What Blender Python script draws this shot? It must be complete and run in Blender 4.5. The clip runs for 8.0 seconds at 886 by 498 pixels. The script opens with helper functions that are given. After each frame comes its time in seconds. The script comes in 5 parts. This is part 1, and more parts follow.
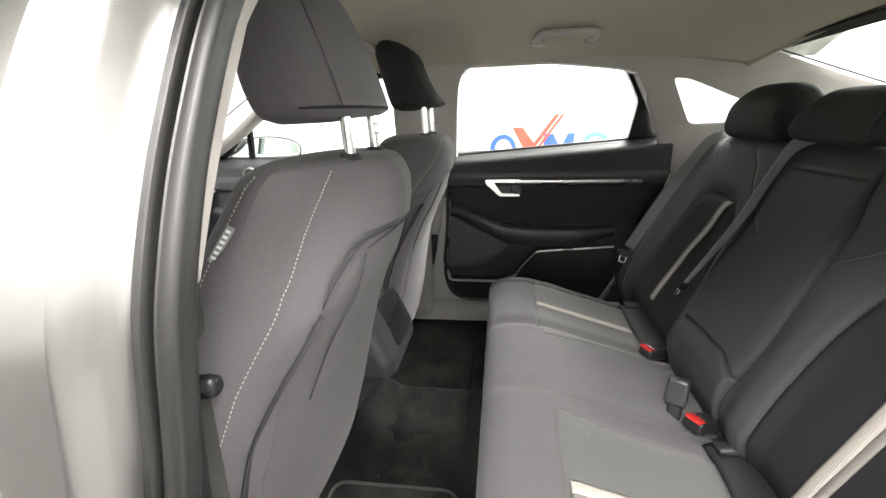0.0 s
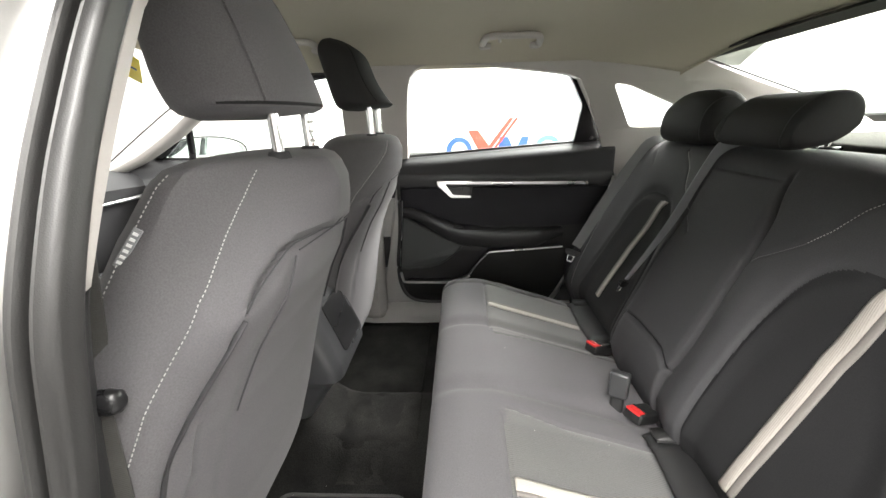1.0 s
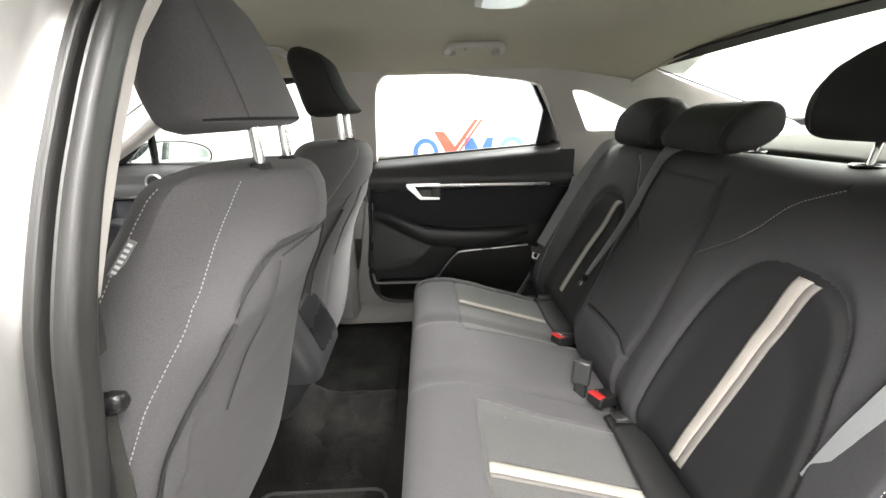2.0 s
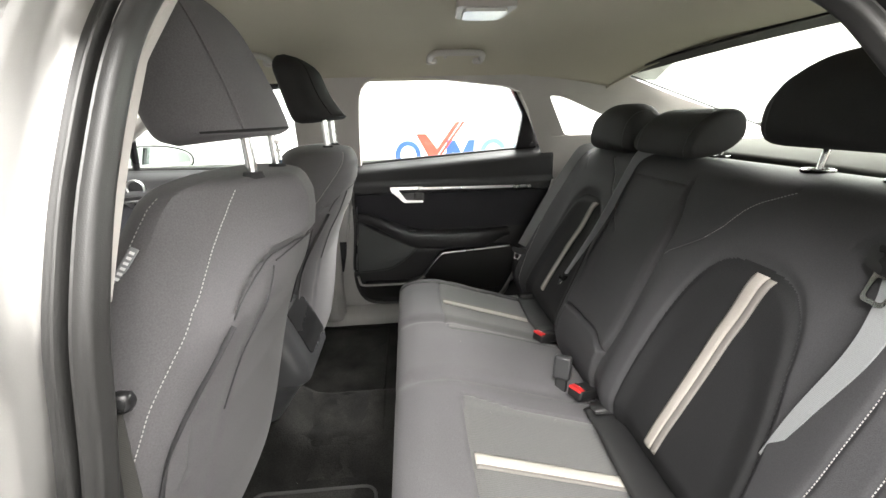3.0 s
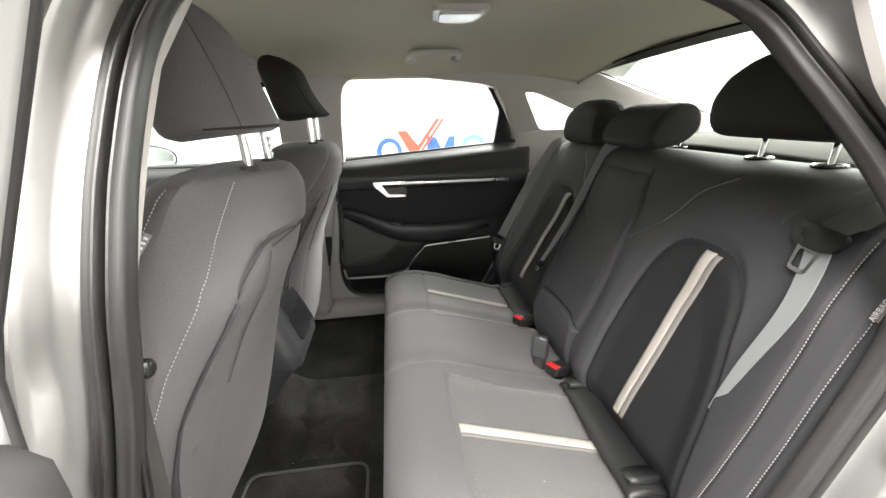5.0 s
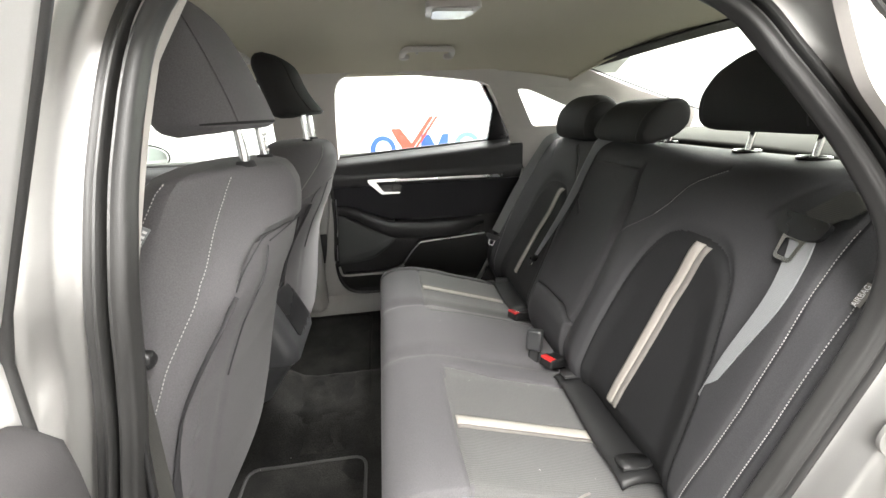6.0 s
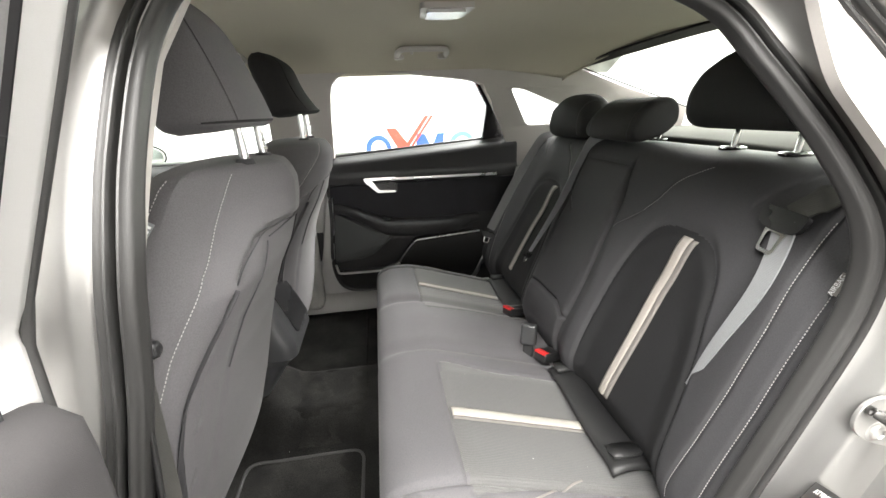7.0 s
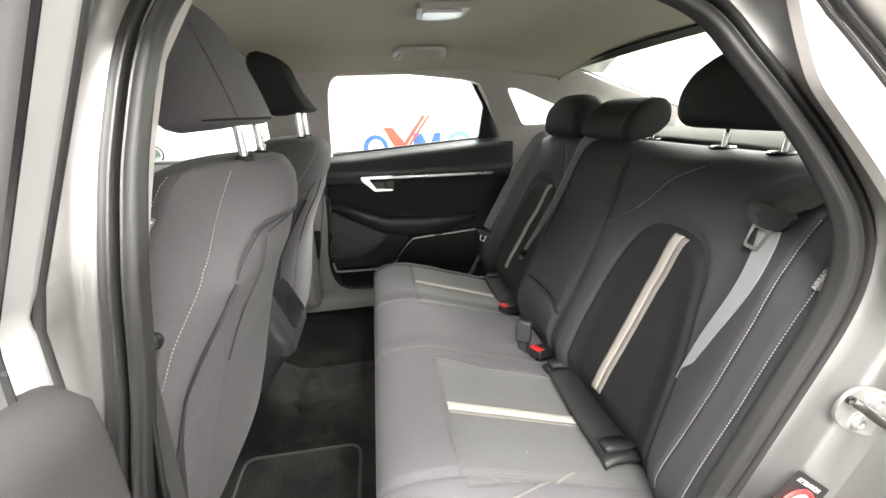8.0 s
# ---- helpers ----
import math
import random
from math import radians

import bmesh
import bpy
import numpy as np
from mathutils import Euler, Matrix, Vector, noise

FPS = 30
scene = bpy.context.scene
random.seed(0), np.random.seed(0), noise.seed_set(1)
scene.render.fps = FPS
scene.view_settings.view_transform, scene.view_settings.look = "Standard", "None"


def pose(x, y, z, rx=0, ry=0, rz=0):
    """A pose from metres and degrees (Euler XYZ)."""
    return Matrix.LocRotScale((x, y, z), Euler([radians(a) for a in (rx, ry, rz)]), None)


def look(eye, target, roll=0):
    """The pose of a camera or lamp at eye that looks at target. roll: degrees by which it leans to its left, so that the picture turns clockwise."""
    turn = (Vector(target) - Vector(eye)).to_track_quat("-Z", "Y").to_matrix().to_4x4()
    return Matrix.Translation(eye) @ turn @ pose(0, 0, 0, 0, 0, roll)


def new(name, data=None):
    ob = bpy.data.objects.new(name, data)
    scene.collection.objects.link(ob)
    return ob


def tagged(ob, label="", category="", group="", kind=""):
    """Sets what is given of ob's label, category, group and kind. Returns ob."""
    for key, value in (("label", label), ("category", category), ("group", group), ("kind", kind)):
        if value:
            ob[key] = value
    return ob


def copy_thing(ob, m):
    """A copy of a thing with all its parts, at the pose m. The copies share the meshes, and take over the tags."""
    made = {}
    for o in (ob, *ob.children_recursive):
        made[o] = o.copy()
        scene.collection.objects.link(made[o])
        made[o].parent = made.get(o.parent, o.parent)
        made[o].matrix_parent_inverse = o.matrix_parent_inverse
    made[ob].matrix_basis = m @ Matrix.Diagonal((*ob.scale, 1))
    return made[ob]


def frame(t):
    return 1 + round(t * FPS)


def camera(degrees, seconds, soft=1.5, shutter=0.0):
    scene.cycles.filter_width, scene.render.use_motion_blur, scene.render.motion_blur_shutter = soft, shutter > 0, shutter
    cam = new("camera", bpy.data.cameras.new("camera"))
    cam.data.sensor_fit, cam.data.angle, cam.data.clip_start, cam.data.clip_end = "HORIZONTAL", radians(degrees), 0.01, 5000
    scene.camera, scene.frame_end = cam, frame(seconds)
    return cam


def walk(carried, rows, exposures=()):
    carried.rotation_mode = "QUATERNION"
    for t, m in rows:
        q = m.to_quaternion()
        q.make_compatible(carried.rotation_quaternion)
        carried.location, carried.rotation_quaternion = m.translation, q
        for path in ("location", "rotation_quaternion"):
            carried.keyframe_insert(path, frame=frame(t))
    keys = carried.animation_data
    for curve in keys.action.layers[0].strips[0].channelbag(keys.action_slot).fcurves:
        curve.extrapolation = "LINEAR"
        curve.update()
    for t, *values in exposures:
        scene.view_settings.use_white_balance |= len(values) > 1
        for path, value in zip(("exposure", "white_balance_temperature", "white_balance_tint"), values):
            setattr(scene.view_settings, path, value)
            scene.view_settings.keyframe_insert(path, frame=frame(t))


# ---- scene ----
EXPOSURES = [(0.0, 1.40), (0.6, 1.45), (1.5, 1.58), (3.0, 1.54), (4.5, 1.51), (8.0, 1.49)]
cam = camera(93.42, 8.0)
PATH = [
    (0, (0.0412, -0.8648, 1.1039), (-0.2282, 1.0213, 0.4955), -2.14),
    (0.5, (0.0688, -0.8446, 1.0963), (-0.1096, 1.0541, 0.4936), -1.66),
    (1, (0.0729, -0.8563, 1.0978), (-0.0130, 1.0493, 0.4967), -1.36),
    (1.5, (0.0695, -0.8789, 1.1060), (0.0693, 1.0266, 0.4983), -1.35),
    (3, (0.0607, -0.9289, 1.1270), (0.2074, 0.9724, 0.5239), -1.43),
    (3.5, (0.0578, -0.9447, 1.1298), (0.2292, 0.9544, 0.5266), -1.49),
    (4, (0.0563, -0.9626, 1.1318), (0.2490, 0.9333, 0.5247), -1.59),
    (4.5, (0.0567, -0.9819, 1.1296), (0.2669, 0.9101, 0.5163), -1.79),
    (6, (0.0535, -1.0056, 1.1213), (0.3033, 0.8772, 0.4946), -2.34),
    (6.5, (0.0524, -1.0158, 1.1201), (0.3127, 0.8650, 0.4916), -2.40),
    (7, (0.0521, -1.0264, 1.1199), (0.3206, 0.8529, 0.4904), -2.45),
    (7.5, (0.0517, -1.0337, 1.1193), (0.3295, 0.8438, 0.4885), -2.34),
    (8, (0.0520, -1.0411, 1.1181), (0.3343, 0.8358, 0.4877), -2.22),
]
walk(cam, [(t, look(eye, target, roll)) for t, eye, target, roll in PATH], EXPOSURES)

# ---- light ----
world = bpy.data.worlds.new("world")
scene.world = world
world.use_nodes = True
world.node_tree.nodes["Background"].inputs[0].default_value = (1.0, 0.98, 0.95, 1)
world.node_tree.nodes["Background"].inputs[1].default_value = 0.05


def area_lamp(name, eye, target, sx, sy, power, colour=(1, 1, 1)):
    """An unseen area lamp added outside the car."""
    d = bpy.data.lights.new(name, "AREA")
    d.shape, d.size, d.size_y, d.energy, d.color = "RECTANGLE", sx, sy, power, colour
    ob = new(name, d)
    ob.matrix_world = look(eye, target)
    return ob


# Unseen lamps without fixtures; the last three are added fill.
area_lamp("unseen_softbox", (1.25, -1.7, 2.95), (0.1, -0.3, 0.6), 0.5, 0.5, 16, (1.0, 0.975, 0.935))
area_lamp("unseen_softbox", (-0.5, -2.2, 2.8), (0.5, -0.3, 0.8), 1.2, 1.0, 74, (1.0, 0.975, 0.935))
area_lamp("unseen_softbox", (2.6, 1.3, 1.7), (-0.1, -0.3, 0.95), 1.2, 1.0, 44, (1.0, 0.975, 0.935))
area_lamp("added_far_light", (1.5, 2.1, 2.5), (-0.1, -0.2, 0.9), 1.4, 0.8, 130, (1.0, 0.975, 0.935))


# ---- materials ----
def mat(name, colour, rough=0.6, metal=0.0, grain=0.0, scale=300.0, bump=0.0, stain=0.0, stain_scale=6.0, sheen=0.0, coat=0.0, spec=0.5):
    """A procedural surface: colour varied by a fine grain and by large soft stains, with a fine relief."""
    m = bpy.data.materials.new(name)
    m.use_nodes = True
    nt = m.node_tree
    b = nt.nodes["Principled BSDF"]
    b.inputs["Roughness"].default_value, b.inputs["Metallic"].default_value = rough, metal
    b.inputs["Sheen Weight"].default_value, b.inputs["Coat Weight"].default_value = sheen, coat
    b.inputs["Specular IOR Level"].default_value = spec
    co = nt.nodes.new("ShaderNodeTexCoord")

    def tex(s, detail):
        n = nt.nodes.new("ShaderNodeTexNoise")
        n.inputs["Scale"].default_value, n.inputs["Detail"].default_value = s, detail
        nt.links.new(co.outputs["Object"], n.inputs["Vector"])
        return n.outputs["Fac"]

    def amount(fac, low, high):
        r = nt.nodes.new("ShaderNodeMapRange")
        r.inputs["From Min"].default_value, r.inputs["From Max"].default_value = 0.3, 0.7
        r.inputs["To Min"].default_value, r.inputs["To Max"].default_value = low, high
        nt.links.new(fac, r.inputs["Value"])
        return r.outputs["Result"]

    fine, broad = tex(scale, 3), tex(stain_scale, 4)
    mul = nt.nodes.new("ShaderNodeMath")
    mul.operation = "MULTIPLY"
    nt.links.new(amount(fine, 1 - grain, 1 + grain), mul.inputs[0])
    nt.links.new(amount(broad, 1 - stain, 1 + stain), mul.inputs[1])
    mix = nt.nodes.new("ShaderNodeVectorMath")
    mix.operation = "SCALE"
    mix.inputs[0].default_value = colour
    nt.links.new(mul.outputs[0], mix.inputs["Scale"])
    nt.links.new(mix.outputs[0], b.inputs["Base Color"])
    nt.links.new(amount(broad, max(rough - 0.06, 0.02), min(rough + 0.06, 1)), b.inputs["Roughness"])
    if bump:
        bp = nt.nodes.new("ShaderNodeBump")
        bp.inputs["Strength"].default_value, bp.inputs["Distance"].default_value = bump, 0.0008
        nt.links.new(fine, bp.inputs["Height"])
        nt.links.new(bp.outputs[0], b.inputs["Normal"])
    return m


def weave(name, colour, pitch, axis, depth=0.5, **kw):
    """A fabric with fine ribs across the given axis of the world."""
    m = mat(name, colour, **kw)
    nt = m.node_tree
    b = nt.nodes["Principled BSDF"]
    co = nt.nodes.new("ShaderNodeTexCoord")
    w = nt.nodes.new("ShaderNodeTexWave")
    w.bands_direction = axis
    w.inputs["Scale"].default_value = 0.314 / pitch
    w.inputs["Distortion"].default_value, w.inputs["Detail"].default_value = 0.4, 1
    nt.links.new(co.outputs["Object"], w.inputs["Vector"])
    bp = nt.nodes.new("ShaderNodeBump")
    bp.inputs["Strength"].default_value, bp.inputs["Distance"].default_value = depth, 0.0012
    nt.links.new(w.outputs["Fac"], bp.inputs["Height"])
    nt.links.new(bp.outputs[0], b.inputs["Normal"])
    return m


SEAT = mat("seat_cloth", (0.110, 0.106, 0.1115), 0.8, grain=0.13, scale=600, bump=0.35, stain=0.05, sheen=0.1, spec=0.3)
# Seat cloth with the shade of the forward-facing backrest put into its colour.
SEAT_SHADED = mat("seat_cloth_shaded", (0.046, 0.0455, 0.0485), 0.75, grain=0.14, scale=600, bump=0.35, stain=0.06, spec=0.3)
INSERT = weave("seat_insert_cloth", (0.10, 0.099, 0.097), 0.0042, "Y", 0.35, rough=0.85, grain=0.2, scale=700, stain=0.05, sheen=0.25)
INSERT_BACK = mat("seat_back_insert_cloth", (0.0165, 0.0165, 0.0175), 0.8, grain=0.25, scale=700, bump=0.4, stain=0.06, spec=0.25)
CREAM = weave("cream_stripe", (0.43, 0.405, 0.365), 0.003, "Y", 0.3, rough=0.7, grain=0.06, scale=500, stain=0.04)
STRIPE_BACK = weave("pale_brown_stripe", (0.34, 0.312, 0.285), 0.003, "Y", 0.3, rough=0.75, grain=0.06, scale=500, stain=0.05)
TAUPE = mat("taupe_stripe", (0.19, 0.175, 0.163), 0.7, grain=0.08, scale=500, bump=0.3)
THREAD = mat("white_thread", (0.46, 0.45, 0.44), 0.7)
# Seat cloth again, darkened by the shade the head restraints stand in.
SHADED_HEADREST = mat("shaded_head_restraint_cloth", (0.022, 0.0215, 0.022), 0.8, grain=0.2, scale=900, bump=0.35, stain=0.05, spec=0.25)
BLACK = mat("black_plastic", (0.018, 0.018, 0.0185), 0.45, grain=0.1, scale=1500, bump=0.25, stain=0.06)
GLOSSY = mat("gloss_black_plastic", (0.015, 0.015, 0.016), 0.25, stain=0.1)
GREY_PLASTIC = mat("grey_plastic", (0.044, 0.045, 0.047), 0.38, grain=0.08, scale=1500, bump=0.15, stain=0.06)
DOOR_SOFT = mat("door_skin", (0.042, 0.042, 0.044), 0.55, grain=0.1, scale=1300, bump=0.3, stain=0.06, spec=0.2)
DOOR_CLOTH = mat("door_cloth", (0.020, 0.020, 0.025), 0.8, grain=0.15, scale=900, bump=0.3, stain=0.05)
CONSOLE = mat("console_plastic", (0.050, 0.051, 0.054), 0.28, grain=0.08, scale=1500, bump=0.2, stain=0.08)
FRAME_TRIM = mat("window_frame_plastic", (0.2, 0.194, 0.198), 0.7, grain=0.05, scale=1300, bump=0.15, stain=0.05)
LINING = mat("door_lining", (0.045, 0.043, 0.044), 0.75, grain=0.08, scale=1300, bump=0.25, stain=0.06, spec=0.2)
GRILLE = mat("speaker_cloth", (0.06, 0.065, 0.065), 0.5, grain=0.3, scale=1800, bump=0.5)
SILL = mat("sill_plastic", (0.44, 0.434, 0.42), 0.45, grain=0.06, scale=1300, bump=0.15, stain=0.08)
CARPET = mat("carpet", (0.012, 0.0117, 0.011), 0.95, grain=0.6, scale=420, bump=1.0, stain=0.75, stain_scale=9, spec=0.2)
MAT_CARPET = mat("mat_carpet", (0.0125, 0.0121, 0.0112), 0.95, grain=0.6, scale=420, bump=1.0, stain=0.8, stain_scale=11, spec=0.2)
MAT_EDGE = mat("mat_binding", (0.04, 0.04, 0.039), 0.7, grain=0.2, scale=900, bump=0.3)
LINER = mat("headliner_cloth", (0.53, 0.497, 0.40), 0.95, grain=0.05, scale=900, bump=0.3, stain=0.03, stain_scale=3)
TRIM = mat("pillar_trim", (0.46, 0.438, 0.415), 0.6, grain=0.04, scale=1300, bump=0.12, stain=0.03)
HANDLE_TRIM = mat("grab_handle_plastic", (0.5, 0.475, 0.45), 0.45, grain=0.03, scale=1300, bump=0.1)
PAINT = mat("silver_paint", (0.44, 0.435, 0.425), 0.33, metal=0.92, grain=0.05, scale=2500, stain=0.02, coat=0.6)
PRIMER = mat("satin_silver_paint", (0.56, 0.555, 0.545), 0.4, metal=0.35, grain=0.03, scale=2500, stain=0.03, coat=0.3)
RUBBER = mat("door_rubber", (0.031, 0.0305, 0.030), 0.40, grain=0.06, scale=900, bump=0.2, stain=0.1)
CHROME = mat("chrome", (0.78, 0.78, 0.78), 0.13, metal=1.0, stain=0.03)
SATIN = mat("satin_chrome", (0.72, 0.72, 0.73), 0.28, metal=1.0, stain=0.04)
DARK_STEEL = mat("dark_steel", (0.09, 0.088, 0.085), 0.4, metal=0.7, stain=0.1, stain_scale=40)
STEEL = mat("zinc_steel", (0.52, 0.515, 0.50), 0.45, metal=0.75, stain=0.1, stain_scale=40)
BUCKLE_GREY = mat("buckle_plastic", (0.045, 0.046, 0.048), 0.3, grain=0.06, scale=1500, bump=0.1)
RED = mat("red_plastic", (0.62, 0.03, 0.03), 0.35, stain=0.04)
BELT = weave("belt_webbing", (0.22, 0.226, 0.235), 0.002, "Z", 0.3, rough=0.6, grain=0.1, scale=900, sheen=0.2)
BELT_DIMMED = weave("dimmed_belt_webbing", (0.055, 0.054, 0.05), 0.002, "Z", 0.3, rough=0.6, grain=0.1, scale=900)
SHELF = mat("parcel_shelf_cloth", (0.04, 0.041, 0.035), 0.95, grain=0.25, scale=900, bump=0.5, stain=0.08, spec=0.1)
WALL = mat("white_wall_paint", (0.86, 0.86, 0.85), 0.7, grain=0.01, scale=300, bump=0.05, stain=0.015, stain_scale=1.5)
# Unseen walls, greyed to cut the light they bounce into the car.
HALF_BOUNCE_WALL = mat("half_bounce_wall", (0.55, 0.545, 0.535), 0.7, grain=0.02, scale=300, bump=0.05, stain=0.03, stain_scale=1.5)
LOW_BOUNCE_WALL = mat("low_bounce_wall", (0.2, 0.198, 0.193), 0.7, grain=0.02, scale=300, bump=0.05, stain=0.04, stain_scale=1.5)
# Out-of-view floor, darkened to keep bounce light off the lower seats.
FLOOR = mat("showroom_floor", (0.12, 0.119, 0.116), 0.35, grain=0.04, scale=120, bump=0.05, stain=0.06, stain_scale=2)
LOGO_BLUE = mat("blue_sign_paint", (0.022, 0.075, 0.33), 0.5, stain=0.03)
LOGO_PALE = mat("pale_blue_sign_paint", (0.10, 0.30, 0.48), 0.5, stain=0.03)
LOGO_RED = mat("red_sign_paint", (0.72, 0.05, 0.03), 0.5, stain=0.03)
YELLOW = mat("yellow_card", (0.85, 0.62, 0.02), 0.6, stain=0.03)
WHITE = mat("white_print", (0.8, 0.8, 0.8), 0.6)
INK = mat("black_print", (0.02, 0.02, 0.02), 0.5)
MIRROR = mat("mirror_glass", (0.85, 0.87, 0.88), 0.03, metal=1.0)
LENS = mat("lamp_lens", (0.75, 0.75, 0.72), 0.25, stain=0.02)


def glass(name, tint=(0.92, 0.96, 0.94), rough=0.0):
    m = bpy.data.materials.new(name)
    m.use_nodes = True
    nt = m.node_tree
    nt.nodes.remove(nt.nodes["Principled BSDF"])
    t, g, mx = nt.nodes.new("ShaderNodeBsdfTransparent"), nt.nodes.new("ShaderNodeBsdfGlossy"), nt.nodes.new("ShaderNodeMixShader")
    t.inputs[0].default_value = (*tint, 1)
    g.inputs["Roughness"].default_value = 0.02
    f = nt.nodes.new("ShaderNodeLayerWeight")
    f.inputs[0].default_value = 0.5
    up = nt.nodes.new("ShaderNodeMath")
    up.operation, up.inputs[1].default_value = "POWER", 5.0
    gain = nt.nodes.new("ShaderNodeMath")
    gain.operation, gain.inputs[1].default_value, gain.inputs[2].default_value = "MULTIPLY_ADD", 0.7, 0.04
    nt.links.new(f.outputs["Facing"], up.inputs[0])
    nt.links.new(up.outputs[0], gain.inputs[0])
    nt.links.new(gain.outputs[0], mx.inputs[0])
    nt.links.new(t.outputs[0], mx.inputs[1])
    nt.links.new(g.outputs[0], mx.inputs[2])
    nt.links.new(mx.outputs[0], nt.nodes["Material Output"].inputs[0])
    return m


GLASS = glass("window_glass")
TINTED = glass("tinted_window_glass", (0.78, 0.86, 0.78))


# ---- building helpers ----
def thing(name, at, label, category, kind="", group=""):
    """An Empty at the base of a thing."""
    ob = new(name)
    ob.empty_display_size = 0.05
    ob.location = at
    return tagged(ob, label, category, group, kind)


def part(name, bm, material, parent=None, label="", smooth=True, bevel=0.0, sub=0, solid=0.0, sharp=40):
    """One mesh object from bm, whose places are in the world, under a thing or a part."""
    me = bpy.data.meshes.new(name)
    bmesh.ops.recalc_face_normals(bm, faces=bm.faces)
    bm.to_mesh(me)
    bm.free()
    for m in material if isinstance(material, (list, tuple)) else (material,):
        me.materials.append(m)
    if smooth:
        me.polygons.foreach_set("use_smooth", [True] * len(me.polygons))
        me.set_sharp_from_angle(angle=radians(sharp))
    ob = new(name, me)
    if parent:
        ob.parent = parent
        if parent.parent is None:
            ob.matrix_parent_inverse = Matrix.Translation(-Vector(parent.location))
    if solid:
        md = ob.modifiers.new("solid", "SOLIDIFY")
        md.thickness, md.offset = solid, 0
    if bevel:
        md = ob.modifiers.new("bevel", "BEVEL")
        md.width, md.segments, md.limit_method = bevel, 3, "ANGLE"
    if sub:
        md = ob.modifiers.new("sub", "SUBSURF")
        md.levels = md.render_levels = sub
    if label:
        ob["label"] = label
    return ob


def grid(fn, nu, nv, wrap=False, mats=None):
    """A sheet of quads over u, v in 0..1."""
    bm = bmesh.new()
    rows = [[bm.verts.new(fn(i / nu, j / nv)) for j in range(nv + (0 if wrap else 1))] for i in range(nu + 1)]
    n = nv if wrap else nv + 1
    for i in range(nu):
        for j in range(nv):
            f = bm.faces.new((rows[i][j], rows[i + 1][j], rows[i + 1][(j + 1) % n], rows[i][(j + 1) % n]))
            if mats:
                f.material_index = mats((i + 0.5) / nu, (j + 0.5) / nv)
    return bm


def loft(loops, caps=True, close=False):
    """Skin over closed loops of equal count."""
    bm = bmesh.new()
    rows = [[bm.verts.new(p) for p in loop] for loop in loops]
    n = len(rows[0])
    pairs = list(zip(rows, rows[1:])) + ([(rows[-1], rows[0])] if close else [])
    for a, b in pairs:
        for j in range(n):
            bm.faces.new((a[j], b[j], b[(j + 1) % n], a[(j + 1) % n]))
    if caps and not close:
        for r in (rows[0], rows[-1]):
            bm.faces.new(r)
    return bm


def spline(pts, n, closed=False):
    """Catmull-Rom through the points, resampled to n places of even length."""
    p = [Vector(q) for q in pts]
    k = len(p)
    out = []
    for i in range(k if closed else k - 1):
        a, b, c, d = (p[(i + s) % k] if closed else p[min(max(i + s, 0), k - 1)] for s in (-1, 0, 1, 2))
        for s in range(24):
            t = s / 24
            out.append(0.5 * (2 * b + (c - a) * t + (2 * a - 5 * b + 4 * c - d) * t * t + (3 * b - a - 3 * c + d) * t**3))
    out.append(p[0].copy() if closed else p[-1].copy())
    length = [0.0]
    for a, b in zip(out, out[1:]):
        length.append(length[-1] + (b - a).length)
    res, j = [], 0
    for i in range(n):
        want = length[-1] * i / (n if closed else n - 1)
        while j < len(length) - 2 and length[j + 1] < want:
            j += 1
        span = max(length[j + 1] - length[j], 1e-9)
        res.append(out[j].lerp(out[j + 1], min((want - length[j]) / span, 1)))
    return res


def tube(path, radius, sides=10, squash=1.0, up=(0, 0, 1), close=False, section=None):
    """A rod, strip or moulding along a path. section: loop of (across, up) in metres."""
    path = [Vector(p) for p in path]
    sec = section or [(radius * math.cos(2 * math.pi * k / sides), radius * squash * math.sin(2 * math.pi * k / sides)) for k in range(sides)]
    loops = []
    for i, p in enumerate(path):
        if close:
            d = path[(i + 1) % len(path)] - path[i - 1]
        else:
            d = path[min(i + 1, len(path) - 1)] - path[max(i - 1, 0)]
        d.normalize()
        u = Vector(up)
        side = d.cross(u).normalized()
        u = side.cross(d).normalized()
        loops.append([p + side * a + u * b for a, b in sec])
    return loft(loops, close=close)


def box(centre, size, turn=(0, 0, 0)):
    bm = bmesh.new()
    bmesh.ops.create_cube(bm, size=1, matrix=Matrix.Translation(centre) @ Euler([radians(a) for a in turn]).to_matrix().to_4x4() @ Matrix.Diagonal((*size, 1)))
    return bm


def disc(centre, axis, radius, depth, sides=24, r2=None):
    bm = bmesh.new()
    m = Matrix.Translation(centre) @ Vector(axis).to_track_quat("Z", "Y").to_matrix().to_4x4()
    bmesh.ops.create_cone(bm, cap_ends=True, segments=sides, radius1=radius, radius2=radius if r2 is None else r2, depth=depth, matrix=m)
    return bm


